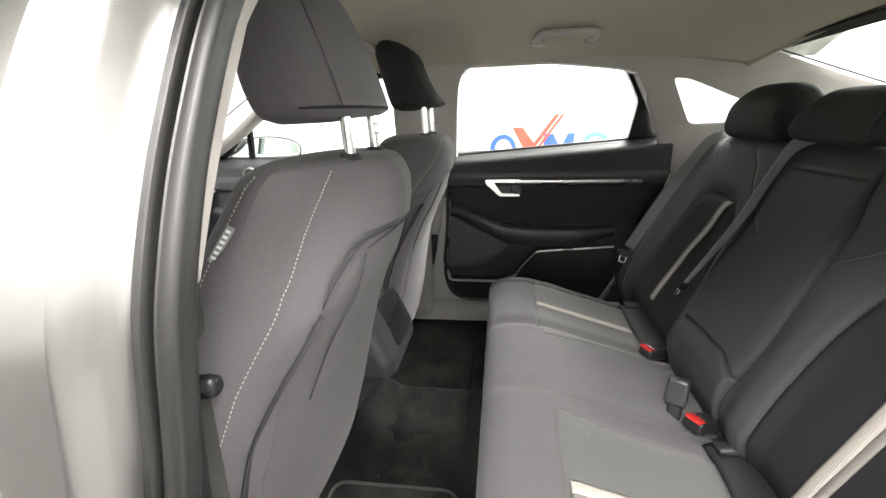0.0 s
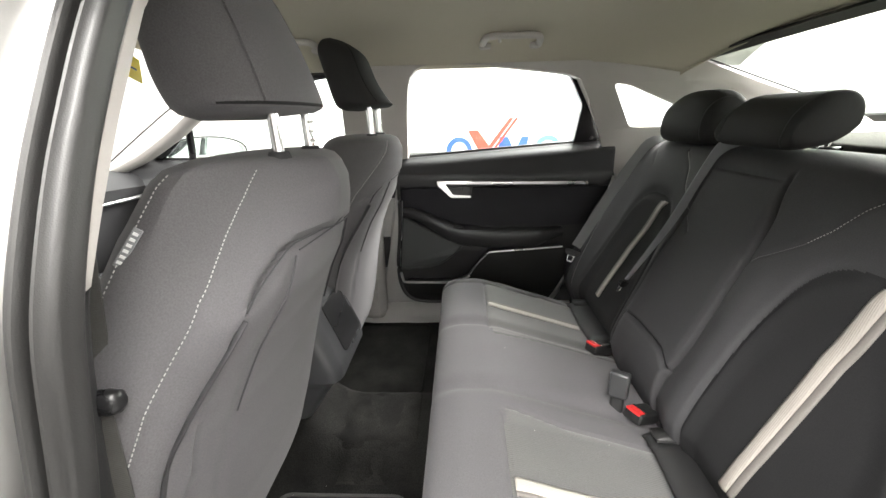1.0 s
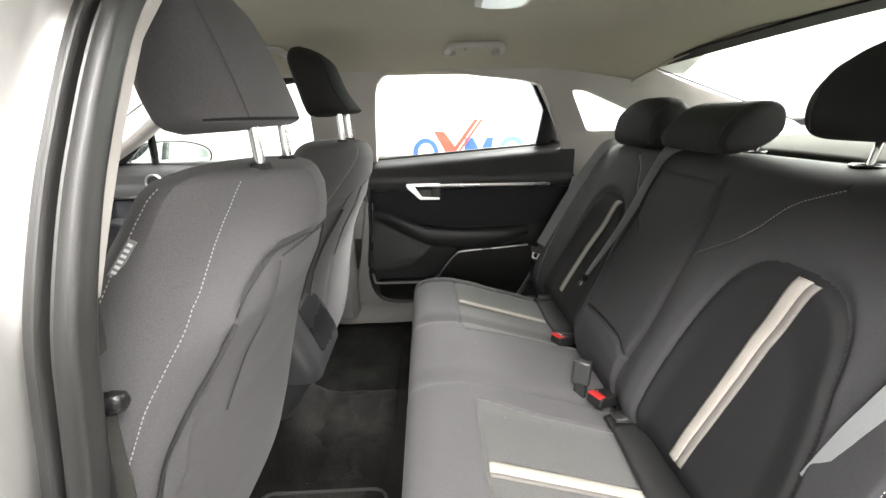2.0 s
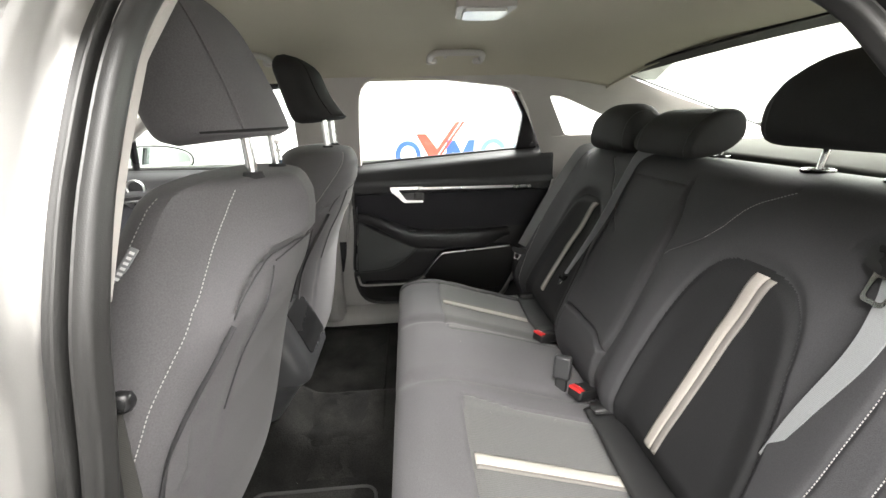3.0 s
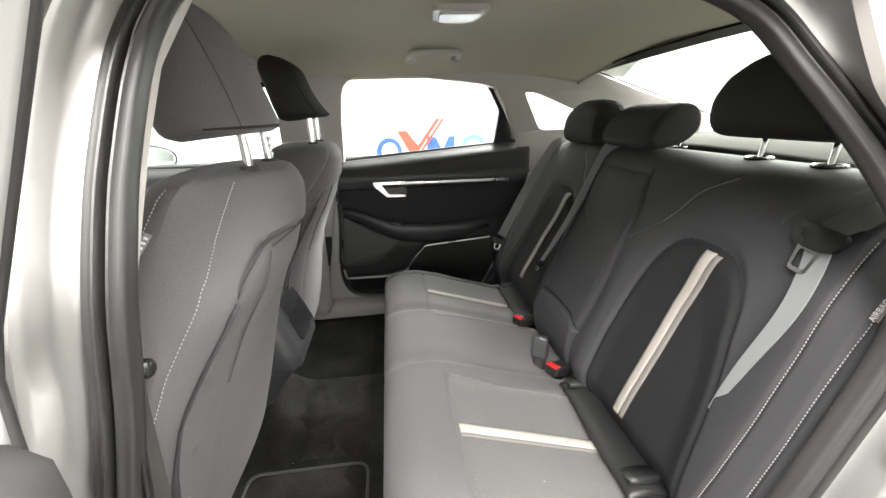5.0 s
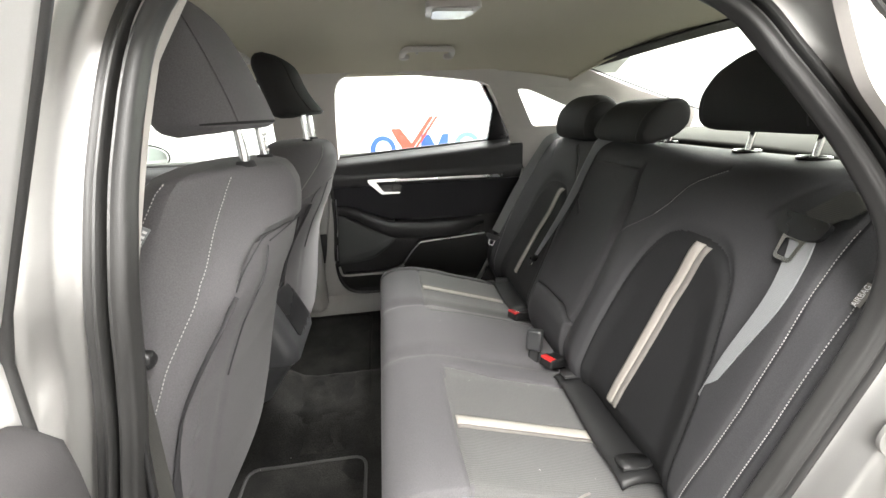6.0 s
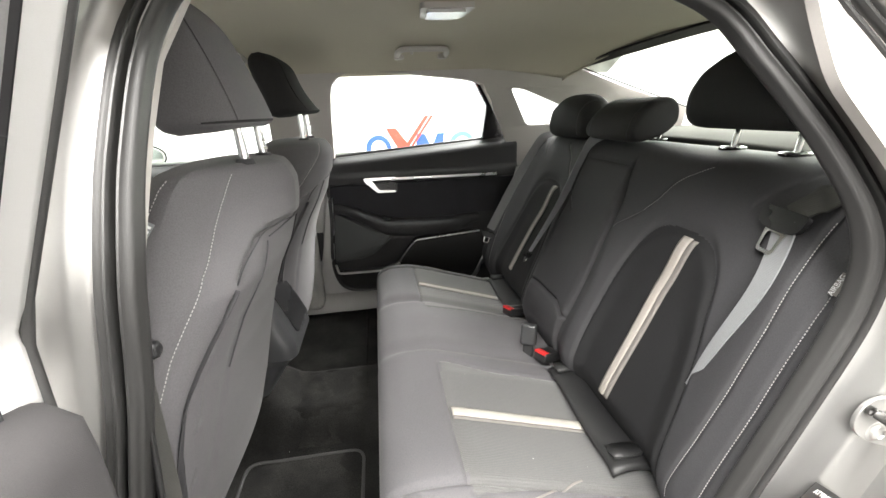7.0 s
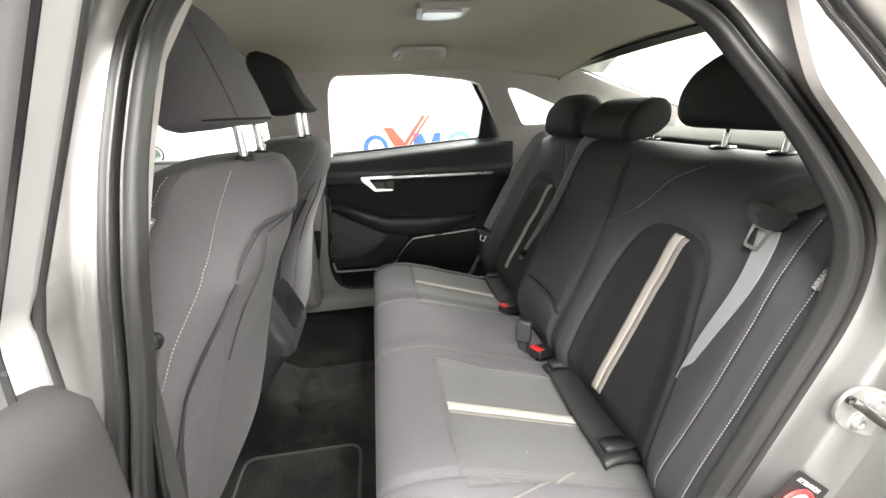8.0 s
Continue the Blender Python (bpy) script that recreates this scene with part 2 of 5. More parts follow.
def plate(outer, holes, lift, depth):
    """A sheet with holes: outlines in two coordinates, laid into the world by lift(a, b, d) with d from 0 to depth."""
    from mathutils.geometry import tessellate_polygon
    loops = [[Vector((a, b, 0)) for a, b in loop] for loop in (outer, *holes)]
    flat = [p for loop in loops for p in loop]
    tris = tessellate_polygon(loops)
    bm = bmesh.new()
    top = [bm.verts.new(lift(p.x, p.y, 0)) for p in flat]
    low = [bm.verts.new(lift(p.x, p.y, depth)) for p in flat]
    for a, b, c in tris:
        for r in (top, low):
            if len({a, b, c}) == 3:
                try:
                    bm.faces.new((r[a], r[b], r[c]))
                except ValueError:
                    pass
    k = 0
    for loop in loops:
        n = len(loop)
        for j in range(n):
            try:
                bm.faces.new((top[k + j], top[k + (j + 1) % n], low[k + (j + 1) % n], low[k + j]))
            except ValueError:
                pass
        k += n
    return bm


def rounded(pts, r, n=5):
    """An outline in two coordinates with its corners rounded."""
    out = []
    k = len(pts)
    for i in range(k):
        a, b, c = Vector(pts[i - 1]), Vector(pts[i]), Vector(pts[(i + 1) % k])
        d1, d2 = (a - b), (c - b)
        rr = min(r, d1.length * 0.45, d2.length * 0.45)
        p, q = b + d1.normalized() * rr, b + d2.normalized() * rr
        for s in range(n + 1):
            t = s / n
            out.append(tuple((1 - t) ** 2 * p + 2 * t * (1 - t) * b + t * t * q))
    return out


def stitches(path, gap=0.0050, long=0.0028, r=0.0006, up=(0, -1, 0)):
    """A row of thread stitches along a path."""
    total = sum((Vector(b) - Vector(a)).length for a, b in zip(path, path[1:]))
    n = max(int(total / gap), 2)
    even = spline(path, n * 4 + 1)
    bm = bmesh.new()
    for i in range(n):
        a, b = even[4 * i], even[4 * i + 2]
        m = Matrix.Translation((a + b) / 2) @ (b - a).to_track_quat("Z", "Y").to_matrix().to_4x4()
        bmesh.ops.create_cone(bm, cap_ends=True, segments=6, radius1=r, radius2=r, depth=long, matrix=m)
    return bm


def smooth(a, b, x):
    t = min(max((x - a) / (b - a), 0), 1)
    return t * t * (3 - 2 * t)


def groove(d, w=0.004, depth=0.004):
    return depth * math.exp(-((d / w) ** 2))


# ---- the studio ----
def slab(name, lo, hi, material, label, category):
    c, s = [(a + b) / 2 for a, b in zip(lo, hi)], [b - a for a, b in zip(lo, hi)]
    return tagged(part(name, box(c, s), material, smooth=False), label, category, "", "structure")


slab("floor", (-5, -4.5, -0.1), (5, 3.1, 0), FLOOR, "dark polished studio floor, out of view, darkened to cut bounce light", "floor")
slab("wall_north", (-5, 3.0, 0), (5, 3.15, 3.1), WALL, "plain white painted studio wall with a sign on it", "wall")
slab("wall_south", (-5, -4.5, 0), (5, -4.35, 3.1), HALF_BOUNCE_WALL, "unseen studio wall, greyed to soften its bounce light", "wall")
slab("wall_east", (4.85, -4.35, 0), (5, 3.0, 3.1), WALL, "plain white painted studio wall", "wall")
slab("wall_west", (-5, -4.35, 0), (-4.85, 3.0, 3.1), LOW_BOUNCE_WALL, "unseen studio wall, greyed to cut its bounce light", "wall")
slab("ceiling", (-5, -4.5, 3.1), (5, 3.15, 3.2), WALL, "white studio ceiling", "ceiling")


def glow(name, colour, strength):
    m = bpy.data.materials.new(name)
    m.use_nodes = True
    b = m.node_tree.nodes["Principled BSDF"]
    b.inputs["Emission Color"].default_value, b.inputs["Emission Strength"].default_value = (*colour, 1), strength
    return m


# Unseen panels; their grid and strength are made up to light the cabin.
PANEL = glow("lit_diffuser", (1.0, 0.975, 0.935), 9.0)
for x in (-1.0, 1.0, 3.0):
    for y in (-2.9, -0.7, 1.5):
        lamp = thing("unseen_ceiling_light", (x, y, 3.095), "unseen square lit ceiling panel in a white frame", "ceiling light", group="ceiling lights")
        part("diffuser", box((x, y, 3.075), (1.2, 1.2, 0.02)), PANEL, lamp, "glowing white diffuser", smooth=False)
        part("frame", plate([(-0.64, -0.64), (0.64, -0.64), (0.64, 0.64), (-0.64, 0.64)], [[(-0.6, -0.6), (-0.6, 0.6), (0.6, 0.6), (0.6, -0.6)]], lambda a, b, d, x=x, y=y: (x + a, y + b, 3.06 + d), 0.04), WHITE, lamp, "white frame", smooth=False)


# ---- the car's body ----
def y_glass(z):
    """How far out the side glass lies at a height."""
    return 0.765 - 0.45 * max(z - 0.973, -0.12)


def y_open(z):
    """How far out the door opening lies at a height."""
    k = z - 0.985
    return 0.664 - 0.45 * (0.5 * (k + math.sqrt(k * k + 0.0016)))


def roof_z(x, y):
    """The headliner."""
    z = 1.338 - 0.078 * (abs(y) / 0.58) ** 4
    z -= 0.09 * smooth(0.45, 1.0, x) * (0.45 + 0.55 * smooth(0.2, 0.58, abs(y))) * 0.5
    z -= 0.05 * smooth(-0.5, -0.8, x) ** 2
    return z


def densify(loop, step=0.03):
    out = []
    for (a, b), (c, d) in zip(loop, loop[1:] + loop[:1]):
        n = max(1, int(math.hypot(c - a, d - b) / step))
        out += [(a + (c - a) * i / n, b + (d - b) * i / n) for i in range(n)]
    return out



car = thing("car_body", (0, 0, 0), "silver sedan body with its near rear door wide open", "car", "structure")

# the opening of the near rear door, as a loop in x and z, from the foot of the middle pillar round
OPENING = [(-0.258, 0.50), (-0.234, 0.70), (-0.198, 0.86), (-0.179, 0.98), (-0.171, 1.095), (-0.151, 1.201), (-0.105, 1.262), (-0.01, 1.282), (0.15, 1.278),
           (0.32, 1.252), (0.425, 1.214), (0.475, 1.155), (0.525, 1.083), (0.552, 1.034), (0.574, 0.985), (0.586, 0.93), (0.577, 0.865), (0.536, 0.76), (0.478, 0.62),
           (0.427, 0.50), (0.36, 0.41), (0.22, 0.375), (0.0, 0.37), (-0.18, 0.38), (-0.245, 0.42)]


def tuck(x):
    """The middle pillar stands a little further in than the rest of the opening."""
    return 0.028 * smooth(0.10, -0.12, x)


def round_opening(n, side=-1):
    """Places, outward normals in the plane and outward ways along the opening."""
    loop = spline([(x, 0, z) for x, z in OPENING], n, closed=True)
    out = []
    for i, p in enumerate(loop):
        d = (loop[(i + 1) % n] - loop[i - 1]).normalized()
        nrm = Vector((-d.z, 0, d.x))
        out.append((Vector((p.x, side * (y_open(p.z) - tuck(p.x)), p.z)), nrm, Vector((0, side, 0))))
    return out


def moulding(section, n=220, side=-1, closed_section=True, keep=None):
    """A section of (in-plane, outward) places carried round the opening, or along the stretch of it that is kept."""
    loops = []
    ring = round_opening(n, side)
    if keep:
        flags = [keep(p) for p, _, _ in ring]
        first = next(i for i in range(n) if flags[i] and not flags[i - 1])
        run = []
        while flags[(first + len(run)) % n] and len(run) < n:
            run.append(ring[(first + len(run)) % n])
        ring = run
    for p, nrm, o in ring:
        # the roof edge is narrower than the pillars
        k = 1 - 0.72 * smooth(-0.2, 0.95, nrm.z)
        sec = [(a if a < 0.062 else 0.062 + (a - 0.062) * k, b) for a, b in section]
        loops.append([p + nrm * a + Vector((0, side * (y_open(p.z + nrm.z * a) - tuck(p.x)) - p.y, 0)) + o * b for a, b in sec])
    if closed_section:
        return loft(loops, close=not keep)
    bm = bmesh.new()
    rows = [[bm.verts.new(q) for q in loop] for loop in loops]
    for i in range(len(rows) - (1 if keep else 0)):
        a, b = rows[i], rows[(i + 1) % len(rows)]
        for j in range(len(section) - 1):
            bm.faces.new((a[j], b[j], b[j + 1], a[j + 1]))
    return bm


for side in (-1, 1):
    sec = [tuple(q)[:2] for q in spline([(0.000, -0.016, 0), (-0.001, 0.000, 0), (0.002, 0.005, 0), (0.008, 0.007, 0), (0.012, 0.011, 0), (0.0155, 0.010, 0), (0.0175, 0.002, 0), (0.019, -0.008, 0), (0.0205, 0.002, 0),
                                         (0.0225, 0.013, 0), (0.027, 0.015, 0), (0.031, 0.009, 0), (0.036, 0.006, 0), (0.043, 0.006, 0), (0.0455, 0.002, 0), (0.045, -0.016, 0)], 64, closed=True)]
    sec = [(a * 0.76, b) for a, b in sec]
    if side < 0:
        part("door_seal", moulding(sec, side=side), RUBBER, car, "grey rubber door seal")
    flange = [(0.030, -0.006), (0.037, -0.005), (0.044, 0.000), (0.055, 0.012), (0.060, 0.030), (0.066, 0.036), (0.11, 0.040), (0.122, 0.044), (0.130, 0.06), (0.138, 0.11),
              (0.146, 0.128), (0.165, 0.135), (0.24, 0.138)]
    if side < 0:
        for a, b, r in ((0.088, 0.050, 0.011), (0.115, 0.056, 0.012)):
            ring = [(a + r * math.cos(t), b + r * 0.8 * math.sin(t)) for t in np.linspace(0, 2 * math.pi, 13)[:-1]]
            part("roof_moulding", moulding(ring, side=side, keep=lambda p: p.z > 1.05 and p.x > 0.1), RUBBER, car, "black rubber roof moulding")
    if side > 0:
        flange = flange[:6]
    part("body_side", moulding(flange, side=side, closed_section=False, keep=None if side < 0 else (lambda p: p.z < 0.90)), PAINT, car, "silver painted door frame", solid=0.003)

# pillar trim between the seal and the front seat, and its dark lower half
def pillar_trim(side, low, high, material, name, label):
    def f(u, v):
        z = low(v) + (high - low(v)) * u
        xo = np.interp(z, [0.42, 0.70, 0.86, 0.98, 1.095, 1.201, 1.262, 1.30], [-0.205, -0.205, -0.188, -0.169, -0.157, -0.135, -0.094, -0.07])
        x = xo - 0.10 * v - 0.014
        y = y_open(z) - 0.028 + 0.008 - 0.045 * smooth(0, 0.25, v) + 0.02 * smooth(0.5, 1, v)
        return (x, side * (y - (0.014 if side < 0 else 0)), z)
    return part(name, grid(f, 40, 12), material, car, label, solid=0.004)


for side in (-1, 1):
    if side < 0:
        SEC = spline([(-0.024, 0.004, 0), (-0.012, -0.008, 0), (-0.002, -0.018, 0), (-0.001, -0.024, 0), (-0.008, -0.031, 0), (-0.04, -0.04, 0), (-0.10, -0.045, 0)], 15)

        def lip(u, v):
            q = SEC[round(v * 14)]
            z = 0.972 + 0.022 * smooth(0.0, 0.35, v) + (1.300 - 0.972) * u
            x = float(np.interp(z, [0.97, 1.012, 1.107, 1.18, 1.25, 1.30], [-0.186, -0.179, -0.168, -0.156, -0.123, -0.078]))
            return (x + q.x, -(y_open(z) - 0.028 + q.y), z)

        part("pillar_trim", grid(lip, 44, 14), TRIM, car, "pale beige plastic trim of the middle pillar", solid=0.003)
    # One trim coloured twice: black for the near side's shade, pale where lit.
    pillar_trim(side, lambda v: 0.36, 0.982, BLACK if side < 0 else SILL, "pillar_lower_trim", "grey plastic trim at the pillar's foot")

# trim round the far rear window, flush with its edge
SURROUND = [(-0.345, 0.94), (-0.315, 1.305), (0.40, 1.30), (0.50, 1.25), (0.565, 1.165), (0.590, 1.09), (0.545, 1.079), (0.500, 1.149), (0.462, 1.206), (0.432, 1.218), (0.402, 1.224),
            (0.325, 1.234), (0.152, 1.253), (0.065, 1.258), (-0.015, 1.260), (-0.046, 1.254), (-0.070, 1.242), (-0.087, 1.222), (-0.096, 1.195), (-0.107, 1.111), (-0.120, 0.955)]
part("window_surround", plate(densify(SURROUND, 0.02), [], lambda a, b, d: (a, y_glass(b) - 0.060 + d, b), 0.045), TRIM, car, "pale trim round the side window", sharp=35, bevel=0.003)

# headliner
def liner(u, v):
    y = -0.60 + 1.20 * v
    back = 0.80 + 0.155 * (1 - (y / 0.56) ** 2)
    x = -0.76 + (max(back, 0.78) + 0.76) * u
    return (x, y, roof_z(x, y))


part("headliner", grid(liner, 90, 60), LINER, car, "grey cloth headliner", solid=0.006)


def header(u, v):
    y = -0.60 + 1.20 * v
    x = 0.795 + 0.155 * (1 - (y / 0.56) ** 2)
    return (x + 0.012 * u, y, roof_z(x, y) - 0.010 + 0.06 * u)


part("roof_header", grid(header, 4, 60), LINER, car, "cloth edge between headliner and rear window", solid=0.004)


def roof_skin(u, v):
    x, y = -0.78 + 1.78 * u, -0.68 + 1.36 * v
    return (x, y, roof_z(x, y * 0.85) + 0.045 - 0.02 * abs(y / 0.68) ** 3)


part("roof", grid(roof_skin, 30, 24), PAINT, car, "silver painted roof", solid=0.003)

# side of the cabin above the far doors: rail and rear pillar with its small window
QUARTER = rounded([(0.572, 1.192), (0.625, 1.186), (0.835, 1.105), (0.775, 1.052), (0.66, 1.05)], 0.02)
REAR_PILLAR = [(0.615, 0.88), (0.604, 0.93), (0.582, 0.99), (0.554, 1.048), (0.526, 1.095), (0.505, 1.13), (0.50, 1.18), (0.50, 1.30), (0.74, 1.300), (0.79, 1.268), (0.85, 1.244), (1.06, 1.172), (1.34, 1.092), (1.36, 0.88)]


def y_pillar(x, z):
    """The inside of the rear pillar: it draws in towards the rear window."""
    return 0.709 - 0.45 * (z - 0.973) - 0.03 * smooth(0.80, 1.35, x)


for side in (-1, 1):
    bm = plate(densify(rounded(REAR_PILLAR, 0.03)), [QUARTER], lambda a, b, d, s=side: (a, s * (y_pillar(a, b) + d), b), 0.014)
    part("rear_pillar", bm, TRIM, car, "pale rear pillar trim with a small window", sharp=30, bevel=0.003)
    part("quarter_glass", plate(QUARTER, [], lambda a, b, d, s=side: (a, s * (y_pillar(a, b) + 0.010 + d), b), 0.004), GLASS, car, smooth=False).visible_shadow = False

    def rail(u, v, s=side):
        x = -0.72 + 1.47 * u
        a = v
        z = roof_z(x, 0.575) + 0.012 - 0.016 * a
        return (x, s * (0.575 + 0.03 * a + 0.018 * math.sin(math.pi * a) * -1), z)

    part("roof_rail_trim", grid(rail, 50, 8), LINER, car, "grey roof rail trim", solid=0.004)
    # skin between the roof and the door frame
    def cant(u, v, s=side):
        x = -0.75 + 1.75 * u
        return (x, s * (0.60 + 0.06 * v), 1.375 - 0.010 * v - 0.03 * v * v - 0.05 * smooth(0.45, 1.0, x))

    part("roof_side", grid(cant, 40, 8), PAINT, car, "silver painted roof edge", solid=0.003)
    # rear quarter: outer skin behind the rear door
    def quarter(u, v, s=side):
        x, z = 0.66 + 1.2 * u, 0.25 + 0.75 * v
        return (x, s * (0.875 - 0.06 * (v - 0.4) ** 2 - 0.1 * u * u), z)

    part("rear_wing", grid(quarter, 20, 14), PAINT, car, "silver painted rear wing", solid=0.003)

# rear window, its dark edge and the shelf below it
def rear_screen(u, v, inset=0.0):
    y = (-0.56 + inset) + (1.12 - 2 * inset) * v
    k = 1 - (y / 0.56) ** 2
    top, low = Vector((0.80 + 0.155 * k, y, 1.262 + 0.052 * k)), Vector((1.40 + 0.10 * k, y * 1.06, 1.065 + 0.01 * k))
    return top.lerp(low, u)


part("rear_window", grid(rear_screen, 12, 24), TINTED, car, "clear sloping rear window").visible_shadow = False
edge = [rear_screen(0.012, v / 40) + Vector((0, 0, -0.006)) for v in range(41)]
part("rear_window_edge", tube(edge, 0, section=[(-0.022, -0.004), (0.016, -0.004), (0.016, 0.004), (-0.022, 0.004)], up=(0.4, 0, 1)), BLACK, car, "black ceramic edge of the rear window")


for v in (0.004, 0.996):
    side_edge = [rear_screen(u / 30, v) + Vector((0, 0, -0.004)) for u in range(31)]
    part("rear_window_edge", tube(side_edge, 0, section=[(-0.002, -0.002), (0.002, -0.002), (0.002, 0.002), (-0.002, 0.002)]), GREY_PLASTIC, car, "thin dark edge of the rear window")
low_edge = [rear_screen(0.97, v / 40) + Vector((0, 0, -0.004)) for v in range(41)]
part("rear_window_edge", tube(low_edge, 0, section=[(-0.03, -0.003), (0.03, -0.003), (0.03, 0.003), (-0.03, 0.003)], up=(0.4, 0, 1)), GREY_PLASTIC, car, "dark lower edge of the rear window")


def shelf(u, v):
    x, y = 0.80 + 0.66 * u, -0.66 + 1.32 * v
    return (x, y, 1.0 + 0.02 * math.sin(math.pi * v) + 0.01 * u)


part("parcel_shelf", grid(shelf, 16, 24), SHELF, car, "dark cloth parcel shelf", solid=0.02)

# floor pan with its middle tunnel
def floor_z(x, y):
    t = smooth(0.17, 0.07, abs(y))
    return 0.318 + 0.075 * t + 0.03 * smooth(-0.25, -0.5, x) + 0.055 * t * smooth(-0.20, -0.31, x)


def pan(u, v):
    x, y = -1.25 + 1.9 * u, -0.68 + 1.36 * v
    return (x, y, floor_z(x, y) + 0.002 * noise.noise((x * 9, y * 9, 0)))


part("floor_carpet", grid(pan, 80, 80), CARPET, car, "worn black carpet over the floor and tunnel", solid=0.02)

for side in (-1, 1):
    sec = [(-0.04, -0.03), (-0.035, 0.012), (-0.01, 0.022), (0.03, 0.022), (0.05, 0.012), (0.06, -0.03)]
    if side > 0:
        sec = [(-0.034, -0.03), (-0.030, 0.012), (-0.020, 0.028), (-0.004, 0.040), (0.018, 0.048), (0.030, 0.048), (0.034, -0.03)]
    path = [(x, side * 0.655, 0.345) for x in np.linspace(-1.1, 0.5, 24)]
    part("sill_trim", tube(path, 0, section=[(a * (1 if side < 0 else -1), b) for a, b in sec]), SILL, car, "grey plastic sill trim")

# windscreen, dashboard
def screen(u, v):
    y = -0.62 + 1.24 * v
    k = 1 - (y / 0.62) ** 2
    return Vector((-0.70 - 0.12 * k, y * 0.95, 1.262)).lerp(Vector((-1.35 - 0.2 * k, y * 1.16, 0.93)), u)


part("windscreen", grid(screen, 8, 16), GLASS, car, "clear windscreen").visible_shadow = False
dash = []
for y in np.linspace(-0.7, 0.7, 29):
    k = 0.02 * math.cos(y * 2.2)
    dash.append([Vector((p[0], y, p[1] + k)) for p in spline([(-1.75, 0.92), (-1.45, 0.945), (-1.22, 0.935), (-1.13, 0.90), (-1.12, 0.86), (-1.16, 0.78), (-1.2, 0.6), (-1.4, 0.45), (-1.75, 0.45)], 40, closed=True)])
part("dashboard", loft(dash), DOOR_SOFT, car, "black soft-touch dashboard")
part("dash_strip", tube([(-1.112, y, 0.845) for y in np.linspace(-0.1, 0.695, 20)], 0.0065, 8), SATIN, car, "satin chrome dashboard strip")
for side in (-1, 1):
    path = spline([(-1.55, side * 0.72, 0.82), (-1.17, side * 0.695, 0.958), (-0.986, side * 0.685, 1.052), (-0.865, side * 0.665, 1.126), (-0.72, side * 0.63, 1.205), (-0.60, side * 0.60, 1.262)], 30)
    part("front_pillar", tube(path, 0.040, 12, 0.6), TRIM, car, "pale front pillar trim")
    path = spline([(-1.25, side * 0.70, 0.965), (-1.09, side * 0.69, 1.07), (-0.95, side * 0.675, 1.155), (-0.78, side * 0.64, 1.24)], 20)
    part("screen_moulding", tube(path, 0.003, 6), RUBBER, car, "thin black windscreen moulding")

# rear bulkhead behind the seat and firewall
part("bulkhead", box((0.93, 0, 0.66), (0.02, 1.36, 0.68)), BLACK, car)
part("firewall", box((-1.78, 0, 0.65), (0.02, 1.5, 0.6)), BLACK, car)
part("underbody", box((-0.2, 0, 0.24), (3.6, 1.5, 0.04)), BLACK, car)


# ---- the rear seat ----
MID = 0.06                     # the middle place sits a little off the car's middle


def cushion_h(x, y):
    """Relief of the rear cushion's top."""
    h = 0.0
    for c, w in ((-0.335, 0.24), (0.335, 0.24)):
        h += -0.012 * math.exp(-(((y - c) / 0.12) ** 2)) * smooth(0.06, 0.2, x)
    h += 0.010 * math.exp(-(((y - MID) / 0.09) ** 2)) * smooth(0.0, 0.15, x)
    h -= groove(y + 0.078, 0.022, 0.012) * smooth(-0.01, 0.06, x)
    h -= groove(y - 0.215, 0.022, 0.012) * smooth(-0.01, 0.06, x)
    for c in (-0.338, 0.338):
        d = y - c
        if abs(d) < 0.2:
            front = 0.152 + 0.35 * max(0, abs(d) - 0.10) ** 2
            if abs(d) < 0.172:
                h -= groove(x - front, 0.004, 0.0045)
            if x > front:
                h -= groove(abs(d) - 0.170 - 0.02 * smooth(0.3, 0.15, x), 0.004, 0.0045)
                h += 0.003 * smooth(0.0, 0.03, x - front) * smooth(0.17, 0.14, abs(d))
    return h


def cushion_top(x, y):
    """Height of the rear cushion between its front edge and the back."""
    z = np.interp(x, [0.0, 0.06, 0.15, 0.30, 0.46, 0.60], [0.515, 0.545, 0.546, 0.500, 0.450, 0.41])
    return z + cushion_h(x, y)


rear_seat = thing("rear_seat", (0.3, 0, 0.32), "dark grey cloth rear bench seat with cream stripes", "car seat")
PROFILE = spline([(0.06, 0.335, 0), (0.020, 0.40, 0), (0.004, 0.47, 0), (0.012, 0.520, 0), (0.05, 0.5445, 0), (0.10, 0.5485, 0), (0.15, 0.545, 0), (0.23, 0.522, 0), (0.30, 0.500, 0),
                  (0.38, 0.4755, 0), (0.46, 0.450, 0), (0.54, 0.425, 0)], 150)
ys = list(np.linspace(-0.645, 0.645, 300))


def cushion_point(i, y):
    p = PROFILE[i]
    q = PROFILE[min(i + 1, len(PROFILE) - 1)] - PROFILE[max(i - 1, 0)]
    nrm = Vector((-q.y, q.x)).normalized()
    edge = abs(y) - 0.52
    drop = -0.55 * max(0, edge) ** 1.6 * 3.2 if edge > 0 else 0
    top = smooth(0.46, 0.52, p.y) if p.x < 0.06 else 1
    h = cushion_h(max(p.x, 0), y) * (0.4 + 0.6 * top)
    h -= groove(edge + 0.014, 0.006, 0.009) * top
    x = p.x + nrm.x * h
    z = p.y + nrm.y * h + drop * top
    if edge > 0:
        x += 0.6 * edge ** 2 * (1 if p.x < 0.1 else 0)
    return Vector((x, y, z))


bm = bmesh.new()
rows = [[bm.verts.new(cushion_point(i, y)) for i in range(150)] for y in ys]
